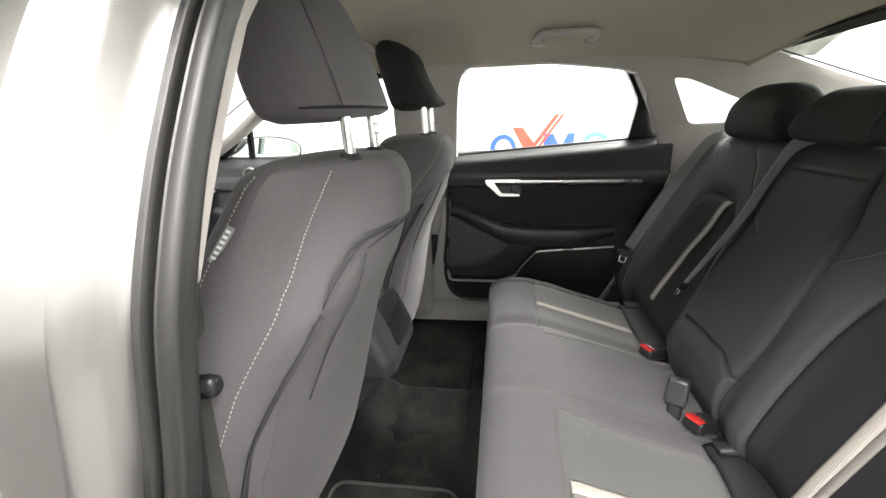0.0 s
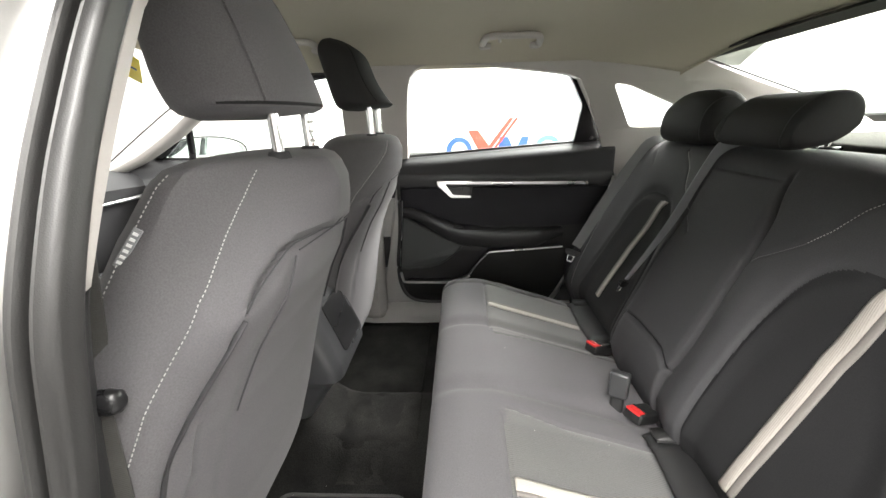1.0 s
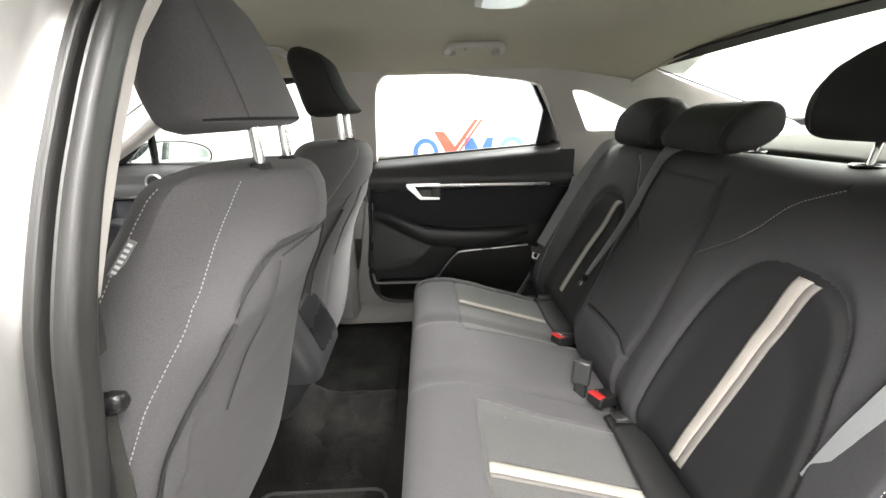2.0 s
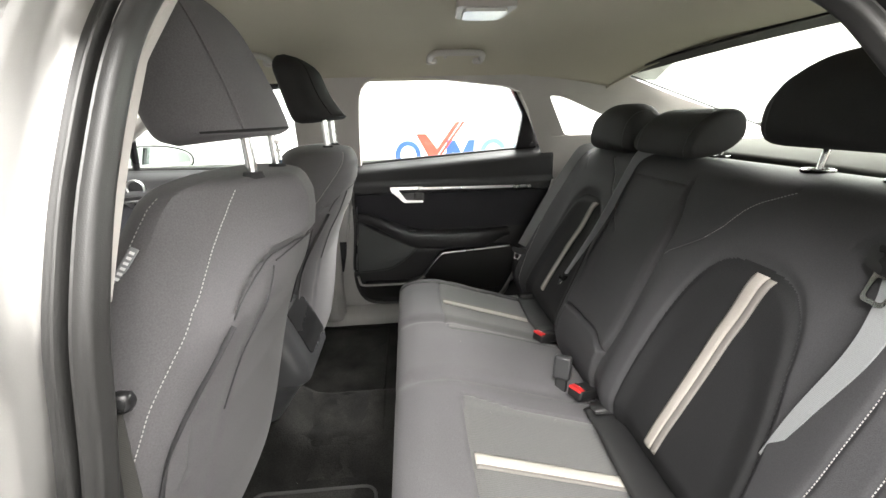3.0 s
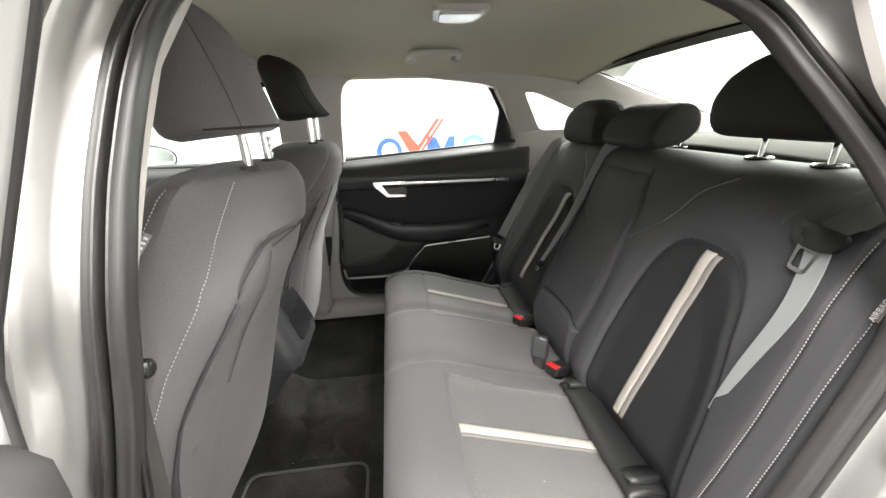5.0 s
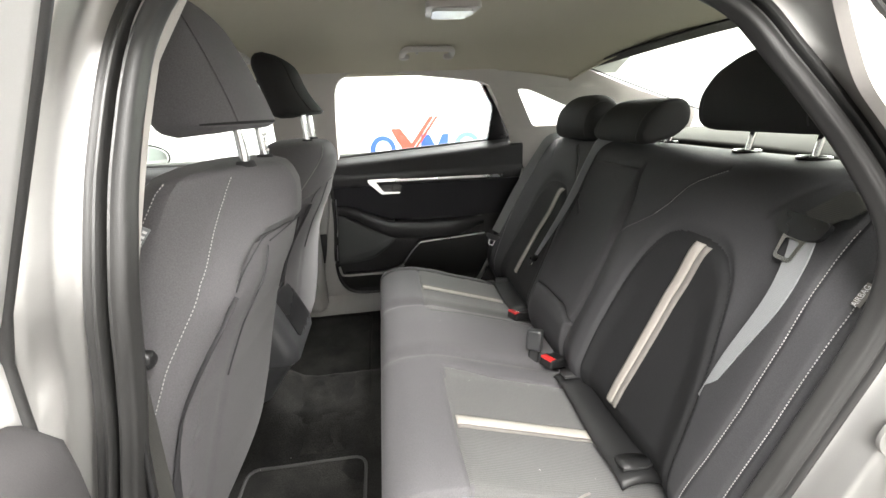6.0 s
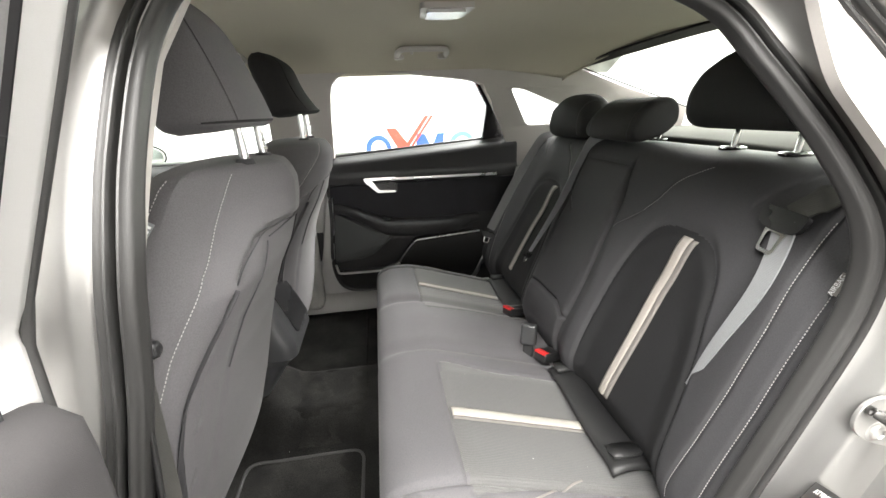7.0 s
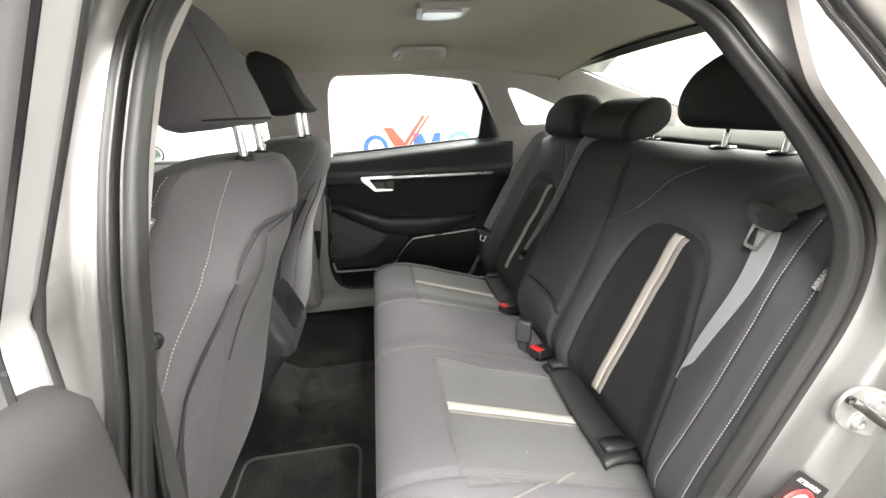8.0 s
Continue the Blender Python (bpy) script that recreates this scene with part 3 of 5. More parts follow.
for a, (r, s) in enumerate(zip(rows, rows[1:])):
    yc = (ys[a] + ys[a + 1]) / 2
    for j in range(149):
        f = bm.faces.new((r[j], s[j], s[j + 1], r[j + 1]))
        x = PROFILE[j].x
        d = abs(abs(yc) - 0.338)
        front = 0.152 + 0.35 * max(0, d - 0.10) ** 2
        f.material_index = 1 if PROFILE[j].y > 0.42 and x > front and d < 0.170 + 0.02 * smooth(0.3, 0.15, x) else 0
low = [(bm.verts.new((0.08, y, 0.325)), bm.verts.new((0.56, y, 0.33))) for y in ys]
for a in range(len(ys) - 1):
    bm.faces.new((rows[a][0], low[a][0], low[a + 1][0], rows[a + 1][0]))
    bm.faces.new((low[a][0], low[a][1], low[a + 1][1], low[a + 1][0]))
    bm.faces.new((rows[a][-1], rows[a + 1][-1], low[a + 1][1], low[a][1]))
for r, l in ((rows[0], low[0]), (rows[-1], low[-1])):
    bm.faces.new([*r, l[1], l[0]])
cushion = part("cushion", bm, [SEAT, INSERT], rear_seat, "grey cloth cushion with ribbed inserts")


def on_cushion(x, y):
    """A place on the cushion's top."""
    k = float(np.interp(x, [p.x for p in PROFILE[45:]], list(range(45, 150))))
    i = min(int(k), 148)
    return cushion_point(i, y).lerp(cushion_point(i + 1, y), k - i)


def cushion_strip(y0, y1, x0, x1, lift, n=60, m=4):
    """A band of cloth along the cushion's top."""
    return grid(lambda u, v: (x0 + (x1 - x0) * u, y0 + (y1 - y0) * v, cushion_top(x0 + (x1 - x0) * u, y0 + (y1 - y0) * v) + lift - 0.0025 * (2 * v - 1) ** 4), n, m)


for s in (-1, 1):
    line = [on_cushion(x, s * y) + Vector((0, 0, 0.0012)) for x, y in zip(np.linspace(0.20, 0.362, 24), np.interp(np.linspace(0.20, 0.362, 24), [0.20, 0.2371, 0.3005, 0.362], [0.562, 0.5445, 0.5144, 0.4895]))]
    part("side_seam", tube(line, 0.0024, 8, 0.4), TAUPE, cushion, "pale sewn welt")
    a, b = (-0.341, -0.316) if s < 0 else (0.338, 0.360)
    part("cream_stripe", cushion_strip(a, b, 0.156, 0.445, 0.004), CREAM, cushion, "cream cloth stripe", solid=0.003)
    a, b = (-0.350, -0.3415) if s < 0 else (0.3605, 0.370)
    part("taupe_stripe", cushion_strip(a, b, 0.156, 0.445, 0.003), TAUPE, cushion, "taupe cloth stripe", solid=0.003)


# the backrest
def seam_1(z):
    """The inner stitched seam of a side bolster."""
    return float(np.interp(z, [0.50, 0.60, 0.69, 0.80, 0.95], [0.557, 0.568, 0.572, 0.572, 0.5645]))


def seam_2(z):
    """The outer stitched seam of a side bolster."""
    return float(np.interp(z, [0.50, 0.54, 0.70, 0.88, 0.93], [0.6145, 0.6155, 0.6187, 0.6165, 0.609]))


def stripe_edge(s, z):
    """Inner edge of the backrest's cream stripe."""
    if s > 0:
        return float(np.interp(z, [0.548, 0.719, 0.870], [0.362, 0.322, 0.262]))
    return float(np.interp(z, [0.50, 0.533, 0.61, 0.766, 0.84, 0.874], [0.298, 0.304, 0.309, 0.3145, 0.326, 0.333]))


def stripe_wide(s, z):
    """Width of the cream stripe, which narrows a little downwards."""
    return float(np.interp(z, [0.53, 0.87], [0.020, 0.024])) if s < 0 else 0.018


def shoulder_seam(d):
    """Height of the seam that runs from the armrest over the shoulder."""
    return float(np.interp(d, [0.100, 0.1175, 0.155, 0.186, 0.219, 0.245, 0.262, 0.3145], [0.826, 0.844, 0.868, 0.8885, 0.920, 0.958, 0.972, 1.0]))


def arch_half(d, z):
    """Half width of the arched insert, which spreads outwards towards its foot."""
    return 0.140 if d < 0.325 else 0.145 + 0.19 * max(0.0, 0.764 - z)


def proud(y, z):
    """Relief of the backrest, forwards."""
    h = 0.0
    # the folded armrest in the middle: a padded slab between two deep creases, its lower lip apart
    arm = smooth(-0.103, -0.070, y) * smooth(0.160, 0.125, y)
    if z < 0.975:
        h += 0.007 * arm * smooth(0.985, 0.90, z)
        lip = 0.602 - 0.02 * smooth(-0.02, -0.09, y)
        h -= groove(z - lip, 0.0048, 0.014) * arm
        h += 0.006 * math.exp(-(((z - 0.565) / 0.028) ** 2)) * arm
    h -= groove(y + 0.0975 - 0.012 * smooth(0.66, 0.55, z) - 0.02 * smooth(0.90, 0.98, z), 0.0048, 0.016) * smooth(1.0, 0.95, z)
    h -= groove(y - 0.158, 0.006, 0.010) * smooth(1.0, 0.95, z)
    h -= groove(z - 0.974, 0.004, 0.004) * smooth(-0.08, -0.06, y) * smooth(0.16, 0.14, y)
    for s in (-1, 1):
        d = s * y
        # arched insert
        u, w = (d - 0.325) / arch_half(d, z), (z - 0.52) / 0.362
        r = (abs(u) ** 3.2 + max(w, 0) ** 3.2) ** (1 / 3.2)
        h -= groove((r - 1) * 0.14, 0.0055, 0.0075)
        h += 0.012 * math.exp(-(((d - 0.150) / 0.035) ** 2)) * smooth(0.86, 0.74, z)
        h -= 0.010 * smooth(1.0, 0.7, r)
        # side bolster
        h += 0.020 * smooth(0.47, 0.58, d) * smooth(1.0, 0.85, z)
        h -= groove(d - seam_1(z), 0.004, 0.004) + groove(d - seam_2(z), 0.004, 0.004)
        h -= 0.9 * max(0, d - 0.645) ** 1.5
        # seam over the shoulder
        if 0.10 < d < 0.3145:
            h -= groove((z - shoulder_seam(d)) * 0.7, 0.003, 0.0035)
        # soft crease below the outer end of the top
        if 0.44 < d < 0.56:
            h -= groove((z - np.interp(d, [0.44, 0.465, 0.509, 0.56], [0.95, 0.979, 1.018, 1.03])) * 0.7, 0.005, 0.003)
    return h


def shoulder(y, z):
    """How far the backrest's top drops towards its ends."""
    return 1.05 * max(0, abs(y) - 0.48) ** 1.7 * smooth(0.72, 1.0, z)


BACK = spline([(0.52, 0.42, 0), (0.487, 0.50, 0), (0.496, 0.56, 0), (0.555, 0.705, 0), (0.618, 0.862, 0), (0.650, 0.945, 0), (0.685, 1.000, 0), (0.735, 1.022, 0), (0.80, 1.018, 0), (0.84, 0.99, 0), (0.85, 0.93, 0)], 290)
ys = list(np.linspace(-0.656, 0.69, 550))
bm = bmesh.new()
rows = []
for y in ys:
    r = []
    for i, p in enumerate(BACK):
        q = BACK[min(i + 1, len(BACK) - 1)] - BACK[max(i - 1, 0)]
        nrm = Vector((-q.y, q.x)).normalized()
        h = proud(y, p.y) if p.x < 0.76 else 0
        z = p.y - shoulder(y, p.y)
        r.append(bm.verts.new((p.x + nrm.x * h, y, z + nrm.y * h)))
    rows.append(r)
for a, (r, s) in enumerate(zip(rows, rows[1:])):
    yc = abs(ys[a] + ys[a + 1]) / 2
    for j in range(len(BACK) - 1):
        f = bm.faces.new((r[j], s[j], s[j + 1], r[j + 1]))
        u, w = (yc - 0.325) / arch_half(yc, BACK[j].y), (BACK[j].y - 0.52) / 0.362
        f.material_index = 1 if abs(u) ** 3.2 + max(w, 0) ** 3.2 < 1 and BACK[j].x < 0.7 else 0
low = [(bm.verts.new((0.60, y, 0.40)), bm.verts.new((0.87, y, 0.45))) for y in ys]
for a in range(len(ys) - 1):
    bm.faces.new((rows[a][0], low[a][0], low[a + 1][0], rows[a + 1][0]))
    bm.faces.new((rows[a][-1], rows[a + 1][-1], low[a + 1][1], low[a][1]))
for r, l in ((rows[0], low[0]), (rows[-1], low[-1])):
    bm.faces.new([*r, l[1], l[0]])
backrest = part("backrest", bm, [SEAT_SHADED, INSERT_BACK], rear_seat, "grey cloth backrest with its shade in the colour and arched inserts")


def back_point(y, z, lift=0.0):
    """A place on the backrest's face."""
    best = min(range(31, 216), key=lambda i: abs(BACK[i].y - z))
    p, q = BACK[best], BACK[best + 1] - BACK[best - 1]
    nrm = Vector((-q.y, q.x)).normalized()
    t = 0.0
    if abs(q.y) > 1e-6:
        t = (z - p.y) / q.y
    p = p + q * t
    h = proud(y, z) + lift
    return Vector((p.x + nrm.x * h, y, z + nrm.y * h - shoulder(y, z)))


def back_strip(y0, y1, z0, z1, lift):
    return grid(lambda u, v: back_point(y0(u) + (y1(u) - y0(u)) * v, z0 + (z1 - z0) * u, lift - 0.002 * (2 * v - 1) ** 4), 60, 4)


for s in (-1, 1):
    low, high = (0.515, 0.872) if s < 0 else (0.553, 0.870)
    at_z = lambda u: low + (high - low) * u
    inner = lambda u: stripe_edge(s, at_z(u))
    seam = lambda u: inner(u) + stripe_wide(s, at_z(u))
    part("cream_stripe", back_strip(lambda u: s * inner(u), lambda u: s * seam(u), low, high, 0.004), STRIPE_BACK, backrest, "pale brown cloth stripe", solid=0.003)
    part("taupe_stripe", back_strip(lambda u: s * (seam(u) + 0.0006), lambda u: s * (seam(u) + (0.014 if s < 0 else 0.010)), low, high - 0.002, 0.003), TAUPE, backrest, "taupe cloth stripe", solid=0.003)
    part("stitching", stitches([back_point(s * seam_1(z), z, 0.001) for z in np.linspace(0.50, 0.97, 24)]), THREAD, backrest, "white seam stitching")
    part("stitching", stitches([back_point(s * seam_2(z), z, 0.001) for z in np.linspace(0.50, 0.925, 24)]), THREAD, backrest, "white seam stitching")


for s in (-1, 1):
    line = [back_point(s * d, shoulder_seam(d), 0.0008) for d in np.linspace(0.104, 0.19, 20)]
    part("shoulder_seam", tube(line, 0.0009, 6), SEAT, backrest, "sewn shoulder seam")
    line = [back_point(s * d, shoulder_seam(d), 0.0012) for d in np.linspace(0.19, 0.312, 24)]
    part("stitching", stitches(line), THREAD, backrest, "white seam stitching")


def pad_point(centre, half, lean, t, a, dome=6.0, square=0.62, rise=0.0):
    """A place on a soft rounded block: t across from -1 to 1, a round it; its top is domed, its foot nearly flat."""
    e = min(abs(t), 0.99999)
    top, foot, deep = (1 - e ** dome) ** (1 / 2.4), (1 - e ** 12) ** (1 / 4), square + (1 - square) * (1 - e ** 6) ** 0.5
    cx, cz = math.cos(a), math.sin(a)
    r = (abs(cx) ** 3 + abs(cz) ** 3) ** (-1 / 3)
    x, z = cx * r * half[0] * deep, cz * r * half[2]
    if z > 0:
        x *= 1 - 0.24 * (z / half[2]) ** 2
    mid = -0.35 * half[2]
    z = mid + (z - mid) * (top if z > mid else foot)
    return Vector((centre[0] + x + lean * z, centre[1] + t * half[1], centre[2] + z + rise * x))


def pillow(centre, half, lean=0.0, sides=40, n=36, dome=6.0, square=0.62, rise=0.0):
    return loft([[pad_point(centre, half, lean, -math.cos(math.pi * i / n), 2 * math.pi * j / sides, dome, square, rise) for j in range(sides)] for i in range(n + 1)])


def head_restraint(seat, y, x, z_low, height, half_y, half_x, post_gap, seat_z, post_x, material=SHADED_HEADREST, dome=6.0, square=0.62, lean=0.18, rise=0.0):
    centre, half = (x, y, z_low + height / 2), (half_x, half_y, height / 2)
    pad = part("head_restraint", pillow(centre, half, lean, dome=dome, square=square, rise=rise), material, seat, "cloth head restraint with its shade in the colour")
    for k in (-0.5, 0.5):
        post = [(post_x, y + post_gap * k, seat_z - 0.03), (post_x + 0.004, y + post_gap * k, seat_z + 0.02), (post_x + 0.014, y + post_gap * k, z_low + 0.03)]
        part("post", tube(spline(post, 8), 0.0062, 14), CHROME, pad, "chrome post")
        ring = [(post_x + 0.021 * math.cos(a), y + post_gap * k + 0.021 * math.sin(a), seat_z + 0.004) for a in np.linspace(0, 2 * math.pi, 25)[:-1]]
        part("post_guide", tube(ring, 0.004, 8, close=True), GLOSSY, pad, "black post guide")
    for k in (-1, 1):
        seam = [pad_point(centre, half, lean, k * 0.80, a, dome, square, rise) for a in np.linspace(0.42 * math.pi, 1.25 * math.pi, 40)]
        part("seam", tube(seam, 0.0013, 6), SEAT_SHADED, pad, "sewn seam")
    return pad


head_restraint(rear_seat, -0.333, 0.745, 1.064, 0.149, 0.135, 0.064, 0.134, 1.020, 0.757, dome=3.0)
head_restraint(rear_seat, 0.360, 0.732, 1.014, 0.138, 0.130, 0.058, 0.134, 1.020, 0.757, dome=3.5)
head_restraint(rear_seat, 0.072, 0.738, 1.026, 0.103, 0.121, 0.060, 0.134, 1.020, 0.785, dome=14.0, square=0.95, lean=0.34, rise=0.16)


# ---- the front seats ----
SEAT_Z = [0.38, 0.45, 0.52, 0.60, 0.70, 0.78, 0.85, 0.90, 0.95, 0.99, 1.02, 1.040, 1.052, 1.058]
SEAT_HALF = [0.245, 0.262, 0.272, 0.280, 0.288, 0.290, 0.287, 0.272, 0.248, 0.222, 0.195, 0.178, 0.160, 0.13]
SEAT_REAR = [-0.350, -0.278, -0.240, -0.217, -0.193, -0.171, -0.144, -0.117, -0.100, -0.092, -0.090, -0.097, -0.106, -0.125]
SEAT_WIDE = [-0.36, -0.35, -0.335, -0.315, -0.29, -0.27, -0.255, -0.245, -0.232, -0.220, -0.21, -0.202, -0.195, -0.188]
SEAT_FORE = [-0.45, -0.44, -0.43, -0.41, -0.385, -0.365, -0.345, -0.33, -0.315, -0.30, -0.285, -0.275, -0.262, -0.245]


def half_at(z, outer):
    """Half the width of a front seat's back; its outer shoulder slopes more."""
    h = float(np.interp(z, SEAT_Z, SEAT_HALF))
    return h * float(np.interp(z, [0.80, 0.88, 0.94, 1.0, 1.04, 1.06], [1, 0.95, 0.90, 0.90, 0.94, 1])) if outer else h


def seat_point(side, z, f, lift=0.0):
    """A place on the back of a front seat: f from -1 (outer side) to 1 (inner side)."""
    r, w = (float(np.interp(z, SEAT_Z, q)) for q in (SEAT_REAR, SEAT_WIDE))
    if side > 0:
        r += 0.008 + 0.022 * smooth(0.80, 0.50, z)
    h = half_at(z, f < 0)
    k = (1 - min(abs(f), 0.9999) ** 2.3) ** (1 / 2.1)
    if f < 0:
        k += ((1 - min(abs(f), 1)) - k) * smooth(0.90, 1.05, z)
    out = Vector((k / (r - w), -side * f * abs(f) ** 1.3 / h, 0)).normalized()
    return Vector((w + (r - w) * k, side * 0.300 - side * f * h, z)) + out * lift


def pocket_edge(f):
    """Upper edge of the hard panel with the pocket, on the back of a front seat."""
    return float(np.interp(-f, [-1, -0.38, 0.14, 0.40, 0.47, 0.56, 0.637, 0.68, 0.713, 0.74, 0.80, 0.9, 1], [0.90, 0.95, 0.962, 0.9595, 0.955, 0.944, 0.932, 0.921, 0.90, 0.84, 0.60, 0.45, 0.40]))


def front_seat(side):
    c = side * 0.300
    name = "driver_seat" if side < 0 else "passenger_seat"
    label = "grey cloth driver's seat with white stitched seams" if side < 0 else "grey cloth passenger's seat beside the far door"
    seat = thing(name, (-0.55, c, 0.33), label, "car seat", group="front seats")
    bm = bmesh.new()
    levels = list(np.linspace(0.38, 1.03, 120)) + [1.036, 1.042, 1.047, 1.051, 1.054, 1.056, 1.0575]
    n = 120
    rows = []
    for z in levels:
        h, r, w, fo = (float(np.interp(z, SEAT_Z, q)) for q in (SEAT_HALF, SEAT_REAR, SEAT_WIDE, SEAT_FORE))
        row = []
        for j in range(n):
            if j <= 80:
                a = math.pi * j / 80
                f = -math.cos(a)
                f = math.copysign(abs(f) ** 0.85, f)
                g = groove((z - pocket_edge(f)) * (1 if f > -0.5 else 0.35), 0.004, 0.005) if f < 0.8 else 0
                g += 0.006 * smooth(0.0, 0.01, z - pocket_edge(f)) * -1 + 0.006
                g += groove(abs(f) - seam_f(z), 0.018, 0.0025)
                g += groove(abs(f) - float(np.interp(z, [0.60, 0.72, 0.83, 0.912, 0.95], [0.66, 0.592, 0.53, 0.456, 0.40])), 0.016, 0.0032) * smooth(0.96, 0.93, z)
                p = seat_point(side, z, f, -g * (1 if z < 1.04 else 0.3))
            else:
                a = math.pi * (j - 80) / 40
                k = math.sin(a) ** 0.8
                p = Vector((w + (fo - w) * k, c - side * math.cos(a) * half_at(z, math.cos(a) < 0), z))
            row.append(bm.verts.new(p))
        rows.append(row)
    for a, b in zip(rows, rows[1:]):
        for j in range(n):
            f = bm.faces.new((a[j], b[j], b[(j + 1) % n], a[(j + 1) % n]))
    top = bm.verts.new((-0.19, c, 1.060))
    for j in range(n):
        bm.faces.new((rows[-1][j], rows[-1][(j + 1) % n], top))
    bm.faces.new(rows[0])
    back = part("backrest", bm, SEAT, seat, "grey cloth seat back with a pocket panel")
    for k in (-1, 1):
        part("stitching", stitches([seat_point(side, z, k * seam_f(z), -0.0005) for z in np.linspace(1.046, 0.79, 40)]), THREAD, back, "white seam stitching")
        part("stitching", stitches([Vector((x, c - side * k * hw, z)) for x, hw, z in side_seam()]), THREAD, back, "white seam stitching")
    # zipped edge of the pocket
    for k in (-1, 1):
        slit = [seat_point(side, z, k * f, 0.001) for z, f in zip(np.linspace(0.904, 0.45, 40), np.interp(np.linspace(0.904, 0.45, 40), [0.45, 0.55, 0.66, 0.7, 0.74, 0.78, 0.80, 0.82, 0.84, 0.86, 0.88, 0.904], [0.80, 0.83, 0.858, 0.864, 0.862, 0.852, 0.838, 0.818, 0.788, 0.758, 0.737, 0.716]))]
        part("pocket_edge", tube(slit, 0.0060, 10, 0.35), SEAT_SHADED if side < 0 else SEAT, back, "elastic pocket edge")
        # Dark strips along the panel's creases add the shade the grooves lack.
        crease = [seat_point(side, z, k * float(np.interp(z, [0.60, 0.72, 0.83, 0.912, 0.95], [0.66, 0.592, 0.53, 0.456, 0.40])), -0.003) for z in np.linspace(0.945, 0.78, 30)]
        part("crease_shade", tube(crease, 0.0011, 6), SEAT_SHADED, back, "dark strip standing for the pocket panel's crease shade")
        arc = [seat_point(side, pocket_edge(-f), -k * f, -0.003) for f in np.linspace(-0.38, 0.70, 40)]
        part("crease_shade", tube(arc, 0.0010, 6), SEAT_SHADED, back, "dark strip standing for the pocket panel's crease shade")
    # cushion and base
    loops = []
    for y in np.linspace(-0.26, 0.26, 24):
        k = (abs(y) / 0.26) ** 4
        loops.append([Vector((p.x, c + y, p.y - 0.02 * k)) for p in spline([(-0.36, 0.42, 0), (-0.36, 0.50, 0), (-0.45, 0.545, 0), (-0.65, 0.56, 0), (-0.84, 0.555, 0), (-0.88, 0.50, 0), (-0.84, 0.42, 0)], 36, closed=True)])
    part("cushion", loft(loops), SEAT, seat, "grey cloth seat cushion")
    for k in (-0.19, 0.19):
        part("rail", box((-0.60, c + k, 0.375), (0.56, 0.04, 0.03)), BLACK, seat, bevel=0.004)
    part("base", box((-0.60, c, 0.405), (0.40, 0.38, 0.05)), BLACK, seat, bevel=0.01)
    # head restraint, leaning forwards and narrowing to its top
    loops = []
    for i in range(34):
        t = i / 33
        e = 0.02 * (1 - math.sqrt(max(0, 1 - (1 - min(t / 0.08, 1)) ** 2))) + 0.045 * (1 - math.sqrt(max(0, 1 - max((t - 0.72) / 0.28, 0) ** 2)))
        z = 1.108 + 0.186 * t if side < 0 else 1.127 + 0.158 * t
        h = 0.136 - 0.008 * t - 0.016 * t * t - e
        r = -0.112 - 0.045 * t - 0.035 * t * t - e * 0.8
        fo = -0.240 - 0.035 * t + e * 0.8
        w = r + (fo - r) * 0.62
        loop = []
        for j in range(60):
            a = 2 * math.pi * j / 60
            cx, cy = math.cos(a), math.sin(a)
            q = 2.35 if cx > 0 else 3.5
            k = (abs(cx) ** q + abs(cy) ** q) ** (-1 / q)
            x = w + cx * k * ((r - w) if cx > 0 else (w - fo))
            loop.append(Vector((x, c + cy * k * h * (1 - 0.16 * max(0, 1 - t / 0.26) ** 2 * smooth(0.5, -0.4, cx)), z + -0.008 * (1 - t) ** 2 * smooth(0.5, 1.0, (r - x) / (r - fo)))))
        if side > 0:
            loop = [p + Vector((0.010 * (1 - t) - 0.016 * math.sin(math.pi * min(1.2 * t, 1)) * smooth(-0.24, -0.12, p.x), 0, 0)) for p in loop]
        loops.append(loop)
    # Passenger's pad gets the darker cloth copy: its shade is put into the colour.
    cloth = SEAT if side < 0 else SHADED_HEADREST
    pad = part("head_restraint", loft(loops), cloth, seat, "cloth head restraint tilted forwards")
    for k in (-1, 1):
        seam = []
        for i in range(2, 31):
            t = i / 33
            loop = loops[i]
            seam.append(loop[7 if k > 0 else 53] + Vector((0.0006, 0, 0)))
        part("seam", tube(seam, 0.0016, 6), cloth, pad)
    part("underside", tube([p * 1.0 + Vector((0, 0, 0.004)) for p in loops[1]], 0.0025, 6, close=True), SHADED_HEADREST, pad, "dark piping under the head restraint")
    for k in (-0.5, 0.5):
        py = c - side * 0.016 + 0.112 * k
        part("post", tube(spline([(-0.149, py, 1.050), (-0.150, py, 1.08), (-0.153, py, 1.15)], 8), 0.0072, 16), CHROME, pad, "chrome post")
        part("post_guide", disc((-0.149, py, 1.0585), (0, 0, 1), 0.015, 0.008, 24, 0.012), SEAT_SHADED, pad, "dark post guide")
        if k > 0:
            for z in (1.070, 1.083, 1.096):
                part("notch", disc((-0.1465, py, z), (0, 0, 1), 0.0062, 0.004, 12), STEEL, pad)
    return seat


def seam_f(z):
    """Where the stitched seam runs between back and side of a front seat."""
    return float(np.interp(z, [0.70, 0.78, 0.82, 0.86, 0.90, 0.935, 0.964, 0.984, 1.0, 1.02, 1.045, 1.06], [0.960, 0.949, 0.938, 0.928, 0.910, 0.883, 0.8225, 0.768, 0.715, 0.645, 0.560, 0.52]))


